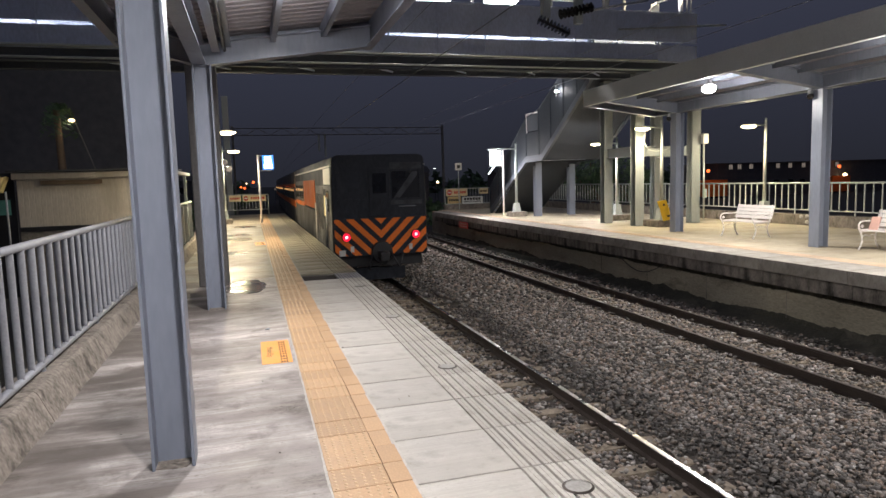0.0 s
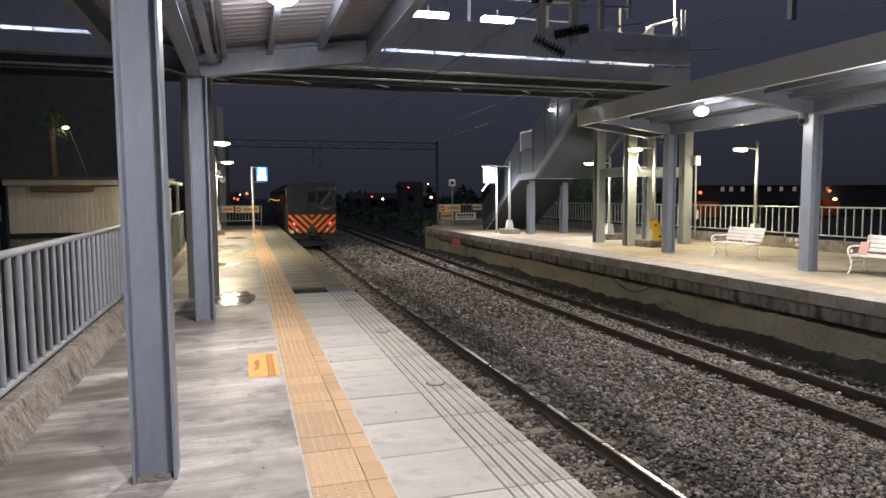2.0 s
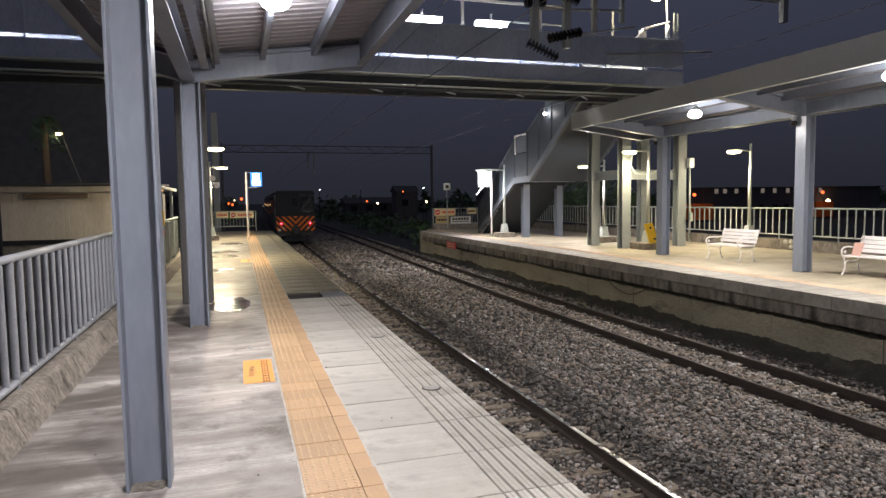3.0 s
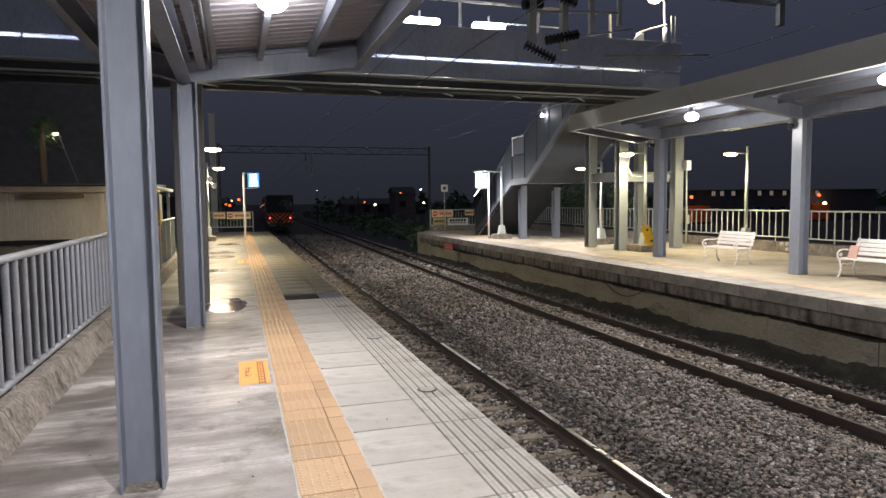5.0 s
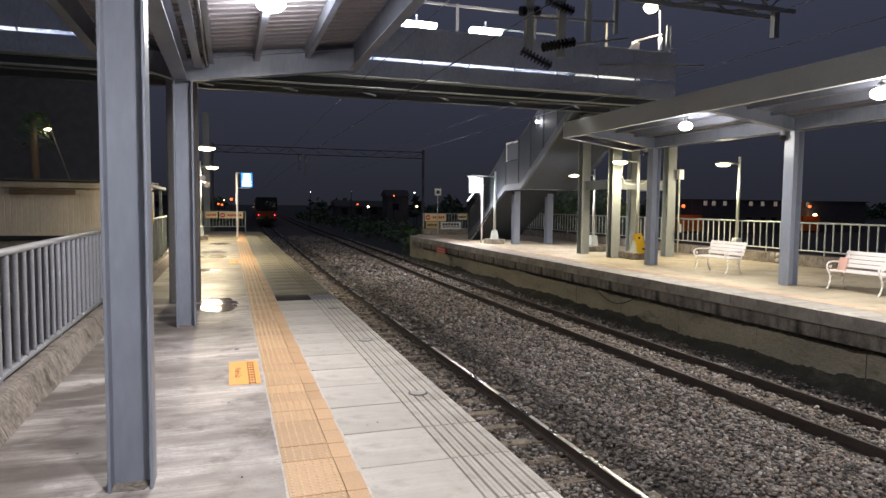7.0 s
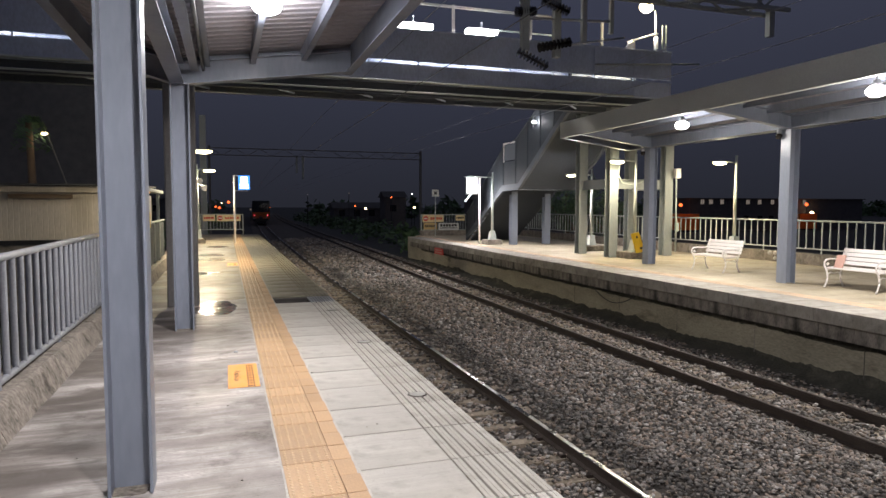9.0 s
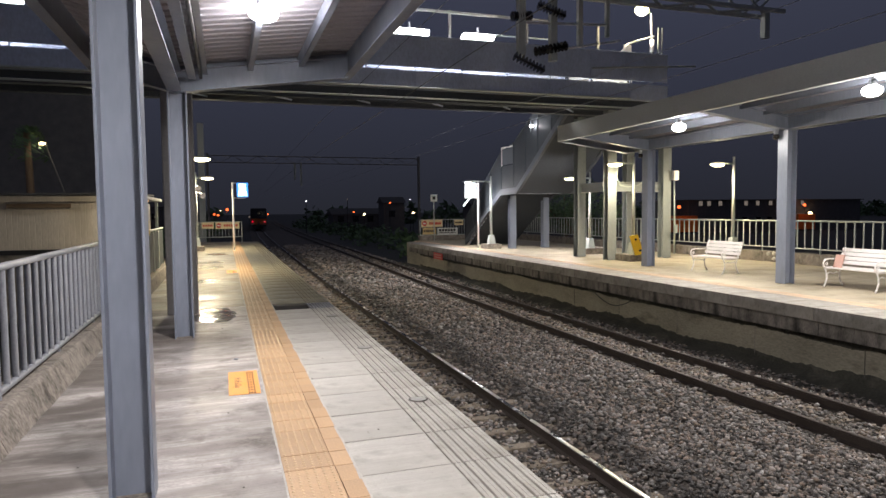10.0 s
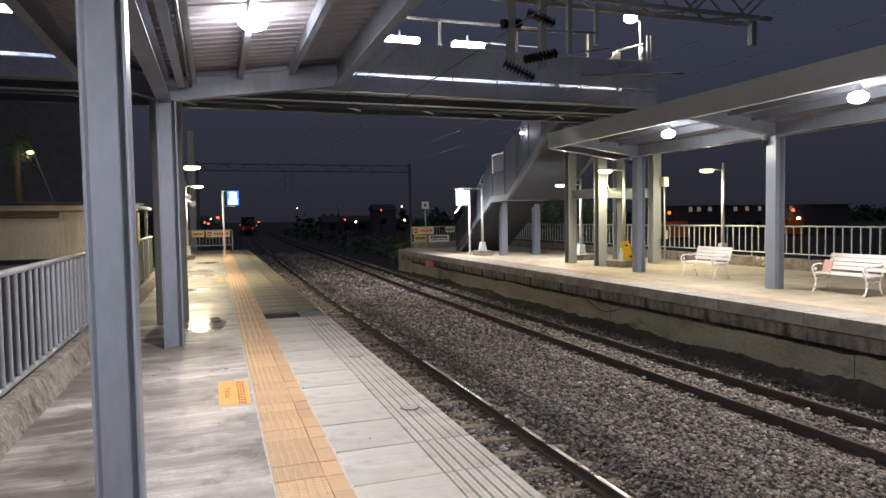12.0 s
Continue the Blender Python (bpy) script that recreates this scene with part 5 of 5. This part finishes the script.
def tree(x, y, h, r, seed, n=1100, z0=-1.5, label="dark leafy tree behind the platform railing"):
    rng = random.Random(seed)
    t = thing("tree", label, "tree", (x, y, z0), "trees near the station")
    def wood(bm):
        tube(bm, (0, 0, 0), (0.1, 0, h * 0.55), 0.14, 0.09, 8)
        for i in range(6):
            a = i * 1.05
            tube(bm, (0.06, 0, h * (0.3 + 0.04 * i)), (math.cos(a) * r * 0.7, math.sin(a) * r * 0.7, h * (0.55 + 0.06 * i)), 0.05, 0.02, 6)
    P("trunk", M_BARK, t, "", wood)
    bm = bmesh.new()
    for i in range(11):
        a, q = rng.uniform(0, 6.28), rng.uniform(0.1, 0.8) * r
        leaf_cloud(bm, (math.cos(a) * q, math.sin(a) * q, h * rng.uniform(0.5, 0.92)), (r * 0.42, r * 0.42, r * 0.34), n // 11, 0.09, rng)
    part("crown", bm, M_LEAF, t)


def shed():
    s = thing("shed", "beige metal-clad shed with dark roof beside the platform", "shed", (0, 22.5, -1.5))
    n = 26
    x0, x1 = -6.80, -2.85
    for i in range(n):
        a = x0 + (x1 - x0) * i / n
        c = x0 + (x1 - x0) * (i + 1) / n
        bm = bmesh.new()
        prism(bm, [(a, 0.0), (a + 0.012, -0.008), (c - 0.012, -0.008), (c, 0.0), (c, 0.04), (a, 0.04)], "z", 2.16, 3.60)
        part("cladding_strip", bm, M_SHED, s)
    B("fascia_board", M_SHED, s, x0 - 0.1, x1 + 0.1, -0.10, -0.02, 3.60, 3.80, 0.01)
    B("drip_board", M_BARK, s, -6.15, -4.45, -0.08, -0.021, 3.42, 3.55, 0.01, "brown timber batten")
    B("sill_beam", M_DARK, s, x0, x1, -0.05, 0.05, 2.02, 2.155)
    B("base_wall", M_FACE, s, x0, x1, -0.02, 0.05, 0, 2.015)
    B("side_wall", M_SHED, s, x1 - 0.05, x1, 0.06, 6, 0, 3.6)
    B("back_wall", M_SHED, s, x0, x1, 5.95, 6.05, 0, 3.6)
    bm = bmesh.new()
    prism(bm, [(-0.2, 3.87), (6.3, 3.97), (6.3, 3.91), (-0.2, 3.81)], "x", x0 - 0.2, x1 + 0.15)
    part("roof", bm, M_ROOF, s)
    a = thing("awning", "yellow corrugated awning over a dark stall", "awning", (-7.0, 22.0, 0))
    m_aw = mat("awning_sheet", (0.55, 0.40, 0.14), 0.6, 0, 0.2, 20, 2, 0.1)
    for i in range(18):
        xx = -2.7 + 0.15 * i
        bm = bmesh.new()
        prism(bm, [(xx, 0.0), (xx + 0.075, 0.03), (xx + 0.15, 0.0), (xx + 0.15, -0.015), (xx + 0.075, 0.015), (xx, -0.015)], "y", -0.75, 0.0)
        bmesh.ops.rotate(bm, verts=bm.verts[:], cent=(0, 0, 0), matrix=Matrix.Rotation(radians(38), 3, "X"))
        bmesh.ops.translate(bm, verts=bm.verts[:], vec=(0, 0.55, 2.18))
        part("sheet", bm, m_aw, a)
    B("back_board", M_DARK, a, -2.7, 0.1, 0.6, 0.65, -1.5, 2.3)
    B("teal_cloth", mat("teal_cloth", (0.10, 0.28, 0.25), 0.8, 0, 0.2, 20, 3, 0.1), a, -1.4, 0.05, 0.3, 0.33, 1.05, 1.5)
    for x in (-2.65, 0.05):
        T("prop", M_GALV, a, (x, 0.0, -1.5), (x, 0.0, 1.75), 0.03, n=8)


def side_gate():
    g = thing("side_shelter", "pale steel frame over the side gate of the platform", "shelter", (-1.75, 16.0, 0.2))
    for y in (0.6, 3.0):
        B("post", M_GALV_R, g, -0.035, 0.035, y - 0.035, y + 0.035, 0, 1.85)
    B("lintel", M_STEEL_B, g, -0.5, 0.06, 0.0, 4.0, 1.84, 1.92, 0.01)
    # glowing strip added for the warm light on the lintel
    B("strip_lamp", G_CABIN, g, -0.06, 0.03, 0.5, 0.9, 1.80, 1.835, 0, "small glowing strip added under the lintel")
    B("ticket_box", M_YELLOW, g, -0.06, 0.06, 0.40, 0.56, 1.0, 1.35, 0.01, "small yellow card box on the post")
    B("red_notice", M_RED, g, -0.06, 0.05, 0.1, 0.4, 0.75, 0.92, 0.005)
    f = thing("panel_railing", "dark sheet panel railing with pale top rail", "railing", (-1.74, 15.2, 0.25))
    m_p = mat("panel_sheet", (0.055, 0.065, 0.07), 0.5, 0.1, 0.2, 20, 2, 0.05)
    for i in range(4):
        B("panel", m_p, f, -0.015, 0.015, 1.3 * i + 0.02, 1.3 * i + 1.28, 0.05, 1.0, 0.004)
        T("post", M_GALV_R, f, (0, 1.3 * i, -0.04), (0, 1.3 * i, 1.04), 0.025, n=8)
    T("top_rail", M_GALV_R, f, (0, 0, 1.05), (0, 5.2, 1.05), 0.03, n=8)


def block_of_town():
    # dark building with a row of small lit windows
    b = thing("far_building", "distant dark building with a row of dim lit windows", "building", (57.0, 70.0, -1.5), "far buildings")
    B("wall", M_BUILD, b, 0, 30, 0, 8, 0, 4.2)
    B("roof", M_BUILD, b, -0.3, 30.3, -0.3, 8.3, 4.2, 4.32)
    for x in (58.94, 60.28, 62.08, 64.2, 66.33, 68.31, 70.5, 72.6, 76.1):
        w = B("window", M_GLASS, b, x - 57 - 0.35, x - 57 + 0.35, -0.06, -0.001, 3.48, 4.15)
        if x not in (64.2, 72.6):
            B("pane", G_WIN, w, x - 57 - 0.28, x - 57 - 0.02, -0.075, -0.062, 3.52, 4.1, 0, "dimly lit pane")
            B("pane", G_WIN, w, x - 57 + 0.02, x - 57 + 0.28, -0.075, -0.062, 3.52, 4.1, 0, "dimly lit pane")
    for x in (66.2, 68.5, 70.4):
        B("window", M_GLASS, b, x - 57 - 0.4, x - 57 + 0.4, -0.06, -0.001, 1.6, 2.0)
    b = thing("far_building", "tall unlit building behind the shed", "building", (-45.0, 46.0, -1.5), "far buildings")
    B("wall", M_BUILD, b, 0, 37.6, 0, 9, 0, 13.0)
    B("roof", M_ROOF, b, -0.2, 37.8, -0.2, 9.2, 13.0, 13.3)
    for x, y, z, w, h, d in ((24.5, 103, -1.5, 3.4, 5.2, 4), (17, 108, -1.5, 10, 3.4, 5), (-30, 120, -1.5, 24, 5, 8), (37, 95, -1.5, 12, 4.5, 5)):
        b = thing("far_building", "distant dark low house in the town", "building", (x, y, z), "far buildings")
        B("wall", M_BUILD, b, 0, w, 0, d, 0, h - 0.6)
        bm = bmesh.new()
        prism(bm, [(-0.3, h - 0.6), (d / 2, h + 0.4), (d + 0.3, h - 0.6)], "x", -0.3, w + 0.3)
        part("roof", bm, M_ROOF, b)
        for i in range(int(w / 2.5)):
            B("window", M_GLASS, b, 0.8 + 2.5 * i, 1.8 + 2.5 * i, -0.05, -0.001, h * 0.45, h * 0.45 + 1.0)
    for x, y, z, g, r in ((18.97, 100, 1.66, G_AMBER, 0.22), (20.65, 100, 1.3, G_TOWN, 0.30), (28.52, 100, 1.45, G_TOWN, 0.30), (24.74, 100, 3.06, G_AMBER, 0.2),
                          (28.07, 100, 3.6, G_TUBE, 0.12), (-0.56, 100, 2.06, G_TOWN, 0.14), (0.39, 99, 2.22, G_AMBER, 0.34), (-0.89, 100, 1.4, G_AMBER, 0.28),
                          (-1.4, 100, 1.55, G_AMBER, 0.24), (11.74, 100, 3.48, G_TUBE, 0.08), (8.1, 140, 0.7, G_WIN, 0.3), (3.46, 100, 1.13, G_WIN, 0.2),
                          (54.8, 69, 1.89, G_AMBER, 0.36), (75.5, 69, 2.0, G_AMBER, 0.34), (76.5, 69, 0.85, G_TOWN, 0.42), (11.0, 180, 1.3, G_AMBER, 0.35),
                          (18.03, 100, 3.66, G_WIN, 0.12), (20.0, 30.5, 0.9, G_TOWN, 0.07), (20.1, 30.6, 0.55, G_WIN, 0.06)):
        if 99 <= y <= 100 and x < 5:
            x, y, z, r = x * 1.4, y * 1.4, 1.71 + (z - 1.71) * 1.4, r * 1.4
        l = thing("town_lamp", "small glowing lamp in the distant town", "street lamp", (x, y, -1.5), "lamps of the distant town")
        T("pole", M_DARK, l, (0, 0, 0), (0, 0, z + 1.5), 0.06, 0.04, 6)
        P("globe", g, l, "", lambda bm: lump(bm, (0, 0, z + 1.5), (r * 0.62, r * 0.62, r * 0.56), 2))
    for x, w in ((54.1, 3.2), (73.9, 3.0)):
        c = thing("container", "orange container lit by an amber lamp", "container", (x, 68.5, -1.5))
        B("body", M_TORANGE, c, 0, w, 0, 2, 0.2, 2.25, 0.03)
        B("skid", M_DARK, c, 0.1, w - 0.1, 0.1, 1.9, 0, 0.2)
        point_lamp((x + 0.8, 67.2, 1.6), 16, (1.0, 0.42, 0.10), 0.2)
    # dark belt of woods behind the town
    rng = random.Random(3)
    bm = bmesh.new()
    for i in range(150):
        x = -120 + 2.6 * i + rng.uniform(-1, 1)
        y = 165 + rng.uniform(-12, 12)
        if abs(x - near_x(y)) < 9:
            continue
        h = rng.uniform(2.5, 5.5)
        leaf_cloud(bm, (x, y, -1.5 + h * 0.5), (2.6, 2.6, h * 0.55), 46, 0.9, rng)
    tagged(part("far_woods", bm, M_LEAF), "dark belt of distant trees", "woods", kind="stuff")
    bm = bmesh.new()
    for i in range(36):
        y = 42 + 3.2 * i + rng.uniform(-1, 1)
        for x0 in (far_x(y) + rng.uniform(3.5, 8),) + ((near_x(y) - rng.uniform(7, 11),) if y > 48 else ()):
            leaf_cloud(bm, (x0, y, -1.1), (1.8, 1.8, 1.3), 80, 0.3, rng)
    tagged(part("line_side_scrub", bm, M_LEAF), "dark scrub beside the line beyond the platforms", "bushes", kind="stuff")


def far_left_corner():
    # palm lit by a lamp behind the shed
    rng = random.Random(8)
    t = thing("palm_tree", "small palm with lit trunk beyond the shed", "tree", (-9.75, 40, -1.5))
    T("trunk", M_BARK, t, (0.05, 0, 0), (-0.1, 0, 7.6), 0.24, 0.16, 10)
    bm = bmesh.new()
    for i in range(16):
        a = i * 0.41
        pts = [(0.0 + math.cos(a) * k * 1.0, math.sin(a) * k * 1.0, 7.7 + 1.1 * k - 2.6 * k * k) for k in (0, 0.25, 0.5, 0.75, 1.0)]
        for p, q in zip(pts, pts[1:]):
            for _ in range(7):
                k = rng.random()
                c = Vector(p).lerp(Vector(q), k)
                u = Vector((-math.sin(a), math.cos(a), -0.5)).normalized() * 0.42 * rng.choice((-1, 1))
                d = (Vector(q) - Vector(p)).normalized() * 0.04
                bm.faces.new([bm.verts.new(v) for v in (c - d, c + u, c + d)])
    part("crown", bm, M_LEAF, t)
    l = thing("pole_lamp", "street lamp shining beyond the shed", "street lamp", (-8.7, 40, -1.5), "pole lamps")
    T("pole", M_MAST, l, (1.9, 0, 0), (-0.3, 0, 7.0), 0.05, 0.03)
    P("lens", G_TOWN, l, "", lambda bm: lump(bm, (-0.45, 0, 7.03), (0.17, 0.1, 0.09), 2))
    point_lamp((-9.1, 39.4, 5.3), 7, WARM, 0.1)


def small_things():
    for y, nm in ((16.15, 0), (11.15, 1)):
        d = thing("dome_camera", "small dark dome camera under the canopy beam", "camera", (11.70, y + 0.33, 3.22), "cameras under the canopy")
        T("mount", M_GALV, d, (0, 0, 0.10), (0, 0, 0.22), 0.05, n=12)
        P("dome", M_PORC, d, "", lambda bm: lump(bm, (0, 0, 0.06), (0.075, 0.075, 0.075), 2))
    b = thing("switch_box", "white electrical box on the bridge column", "box", (14.69, 18.86, 2.68))
    B("case", M_WHITE, b, 0, 0.2, -0.1, 0.05, 0, 0.33, 0.01)
    T("conduit", M_GALV_R, b, (0.06, -0.03, 0), (0.09, -0.03, -2.55), 0.03, n=8)
    b = thing("switch_box", "small grey electrical box on a conduit", "box", (14.72, 18.8, 0.85))
    B("case", M_GALV_R, b, 0, 0.12, -0.06, 0.03, 0, 0.3, 0.01)
    y_ = thing("leaning_board", "yellow folding warning board leaning on the lamp plinth", "sign", (12.68, 17.95, 0.2))
    bm = bmesh.new()
    prism(bm, [(-0.12, 0.00), (0.20, 0.05), (-0.04, 0.68), (-0.34, 0.63)], "y", -0.04, 0.0)
    part("board", bm, M_YELLOW, y_)
    bm = bmesh.new()
    prism(bm, [(0.02, 0.12), (0.14, 0.14), (0.11, 0.20), (-0.01, 0.18)], "y", -0.046, -0.0405)
    part("writing_bar", bm, M_BLACK, y_)
    T("emblem", M_BLACK, y_, (-0.12, -0.046, 0.52), (-0.12, -0.0405, 0.52), 0.04, n=12)
    c = thing("pink_card", "pink card propped on the bench seat", "card", (12.16, 10.27, 0.43))
    bm = bmesh.new()
    prism(bm, [(0.0, 0.0), (0.02, 0.0), (0.12, 0.26), (0.10, 0.27)], "y", -0.1, 0.1)
    part("sheet", bm, M_PINK, c)
    c = thing("cable_tray", "grey cable tray and dark conduit along the canopy beam", "cable tray", (-0.38, -6.0, 3.50))
    B("tray", M_STEEL, c, -0.05, 0.05, 0, 15.4, 0.0, 0.045, 0.004)
    T("conduit", M_DARK, c, (0.11, 0, 0.03), (0.11, 15.4, 0.03), 0.022, n=8)
    rng = random.Random(21)
    bm = bmesh.new()
    for _ in range(40):
        x, y = rng.uniform(-1.4, 1.8), 2.2 + 8 * rng.random() ** 1.5
        r = rng.uniform(0.003, 0.008)
        lump(bm, (x, y, r * 0.4), (r, r * rng.uniform(0.5, 1.4), r * 0.5), 1, 0.5)
    tagged(part("grit", bm, M_BED), "scattered dark grit on the platform floor", "grit", kind="stuff")
    s = thing("floor_stud", "small shiny steel stud in the concrete", "stud", (0.06, 7.88, 0))
    T("cap", M_GALV, s, (0, 0, 0), (0, 0, 0.012), 0.03, 0.02, 14)
    bm = bmesh.new()
    for _ in range(5):
        lump(bm, (16.2 + random.uniform(-0.01, 0.01), 16.0 + random.uniform(-0.12, 0.12), 0.2 + random.uniform(-0.12, 0.1)), (0.02, 0.09, 0.07), 1, 0.5)
    tagged(part("mortar_blotch", bm, M_MORTAR), "pale mortar blotch on the kerb wall", "mortar")
    w = thing("conduit_loop", "grey cable loop between the bridge columns", "cable", (12.3, 18.7, 3.0))
    bm = bmesh.new()
    bent(bm, [(0.1, 0, 0.1), (0.05, 0, -0.25), (0.2, 0, -0.5), (0.5, 0, -0.56), (0.9, 0, -0.5), (1.1, 0, -0.38)], 0.018, 6)
    part("cable", bm, M_GALV_R, w)
    s = thing("speaker", "white horn speakers on the lamp pole", "loudspeaker", (-1.15, 31.4, 2.6))
    T("horn", M_WHITE, s, (0, 0, 0), (0.25, -0.25, -0.1), 0.05, 0.14, 14)
    T("horn", M_WHITE, s, (0, 0, 0.3), (0.05, -0.3, 0.2), 0.05, 0.13, 14)


ground()
ballast_bed()
tracks()
LEFT = left_platform()
left_kerb()
fence(-1.76, -3.85, 14.65, 0.30, 1.29, 0.027, 0.243, M_GALV, "galvanised tubular steel railing on a concrete kerb", "railings of the platforms", 1.95)
right_platform()
fence(16.42, -5.0, 36.0, 0.46, 1.29, 0.022, 0.27, M_GALV_R, "pale green tubular railing along the platform back", "railings of the platforms", 2.2)
for y in (4.25, 9.60, -1.15, -6.5):
    h_column("canopy_column", -0.6, y, 0.215, 0.30, 3.36, M_STEEL, "grey-blue painted steel canopy column with H section", "columns of the canopies", wide=0.031)
for y in (16.35, 11.35, 6.3, 1.25, -3.8):
    h_column("canopy_column", 11.9, y, 0.27, 0.27, 3.42, M_STEEL, "grey-blue painted steel canopy column with H section", "columns of the canopies", turn=-90)
CAN_L, under_l = canopy(-0.61, 1.79, -1.66, 3.33, 3.66, 3.62, -8.0, 9.78, (9.55, 4.2, -1.15, -6.5), (-1.15, -0.25, 0.35, 1.05),
                        "grey steel platform canopy with ribbed sheet roof", M_STEEL)
CAN_R, under_r = canopy(11.9, 9.52, 14.3, 3.42, 3.74, 3.74, -10.0, 17.5, (17.42, 16.35, 11.35, 6.3, 1.25, -3.8), (9.95, 10.55, 11.2, 12.6, 13.4),
                        "long steel platform canopy with deep grey-green fascia", M_FASCIA)
for y in (7.03, 1.7, -3.6):
    canopy_lamp(0.42, y, 3.70, G_LAMP)
for y in (12.89, 8.05, 3.2, -1.7):
    canopy_lamp(10.22, y, 3.55, G_LAMPW)
TRAIN = train()
footbridge()
stairs()
overhead_line()
pole_lamp(16.26, 17.7, 0.33, 15.58, 3.12, "grey pole lamp with warm oval head on the kerb", g=G_WARM)
pole_lamp(12.78, 18.35, 0.0, 12.06, 3.12, "grey pole lamp with warm oval head on a stone plinth", 0.42)
pole_lamp(13.35, 22.0, 0.0, 12.46, 2.84, "grey pole lamp behind the bridge columns", 0.40, lens=0.2)
pole_lamp(11.30, 26.95, 0.0, 10.20, 2.92, "grey pole lamp beside the stair foot", 0.36, G_SIGN, lens=0.17)
pole_lamp(-1.30, 20.4, 0.0, -0.62, 3.26, "grey pole lamp with warm oval head by the railing", 0.28)
pole_lamp(-1.22, 31.5, 0.0, -0.70, 3.26, "grey pole lamp with warm oval head by the railing", 0.30)
BENCH = bench(13.98)
copy_thing(BENCH, pose(12.02, 9.86, 0))
end_fence(-1.6, 0.92, 40.0, "pale tubular railing closing the platform end")
end_fence(10.66, 14.6, 36.0, "pale tubular railing closing the platform end")
fence(-1.76, 22.0, 40.0, 0.34, 1.29, 0.024, 0.243, M_GALV, "galvanised tubular steel railing on a concrete kerb", "railings of the platforms", 1.95)
plate_sign(-1.28, -0.62, 0.82, 1.18, 39.95, M_SIGNY, M_RED, "cream warning plate on the end railing")
plate_sign(-0.52, 0.80, 0.80, 1.18, 39.95, M_SIGNY, M_RED, "cream no-entry plate with red disc on the end railing", True)
plate_sign(10.72, 12.0, 0.78, 1.2, 35.94, M_SIGNY, M_RED, "cream no-entry plate with red disc on the end railing", True)
plate_sign(10.8, 11.6, 0.35, 0.75, 35.94, M_TANSIGN, M_BLACK, "tan warning plate on the end railing")
plate_sign(11.7, 12.95, 0.30, 0.72, 35.95, M_SIGNW, M_BLACK, "white notice plate with black writing on the end railing", rows=2)
plate_sign(12.75, 13.3, 0.86, 1.18, 35.94, M_SIGNY, M_BLACK, "cream notice plate on the end railing")
S = thing("post_sign", "small white plate on a thin post", "sign", (11.42, 35.7, 0))
T("post", M_GALV_R, S, (0, 0, 0), (0, 0, 2.6), 0.03, n=8)
B("plate", M_SIGNW, S, -0.2, 0.2, -0.03, -0.01, 2.25, 2.65, 0.004)
B("writing_bar", M_BLACK, S, -0.09, 0.09, -0.036, -0.031, 2.36, 2.54)
lit_sign(0.54, 1.03, 2.43, 3.07, 31.0, 0.36, True, "lit blue and white station sign on a white post")
S2 = lit_sign(10.29, 10.82, 2.30, 2.95, 27.6, 10.94, False, "lit white station sign on a white post")
# glowing rod added for a bright streak; no lamp is known there
T("tube_lamp", G_SIGN, S2, (-0.71, -0.02, 1.91), (-0.38, -0.02, 2.32), 0.03, n=10, label="bright slanted streak under the sign, added as a glowing rod")
NOTICE = floor_sheet()
copy_thing(NOTICE, pose(0.135, 19.9, 0))
puddle(-0.21, 11.45, 0.36, 0.82, 1.0, M_WATER, "rippled rain puddle shining on the concrete")
for x, y, rx, ry, seed in ((-0.55, 17.4, 0.40, 0.4, 2.0), (-0.5, 21.8, 0.45, 0.7, 3.0), (-0.55, 23.8, 0.42, 0.6, 4.0), (-0.4, 28.5, 0.5, 0.6, 5.0)):
    puddle(x, y, rx, ry, seed, M_FILM, "thin film of rain water on the concrete")
tree(17.7, 27.6, 4.0, 1.35, 11)
tree(19.2, 34.5, 5.0, 2.0, 12)
tree(17.9, 31.0, 4.3, 1.4, 13)
shed()
side_gate()
far_left_corner()
block_of_town()
small_things()
left_paving(LEFT)
stones()


# ---------------- what moves ----------------
REAR = ((0, 17.9), (0.5, 22.55), (1.0, 27.1), (1.5, 31.8), (2.0, 36.7), (2.5, 41.4), (3.0, 46.0), (4.0, 56.0), (5.0, 66.0), (6.0, 75.9),
        (7.0, 85.8), (8.0, 95.4), (9.0, 105.0), (10.0, 115.4), (10.5, 121.2), (11.0, 127.0), (12.0, 139.4))


def motions():
    for car, ahead in TRAIN:
        rows = []
        for t, y in REAR:
            ya = y + ahead
            yaw = math.degrees(math.atan((near_x(ya + 17) - near_x(ya)) / 17))
            rows.append((t, pose(near_x(ya), ya, RAIL_Z, 0, 0, -yaw)))
        walk(car, rows)


motions()
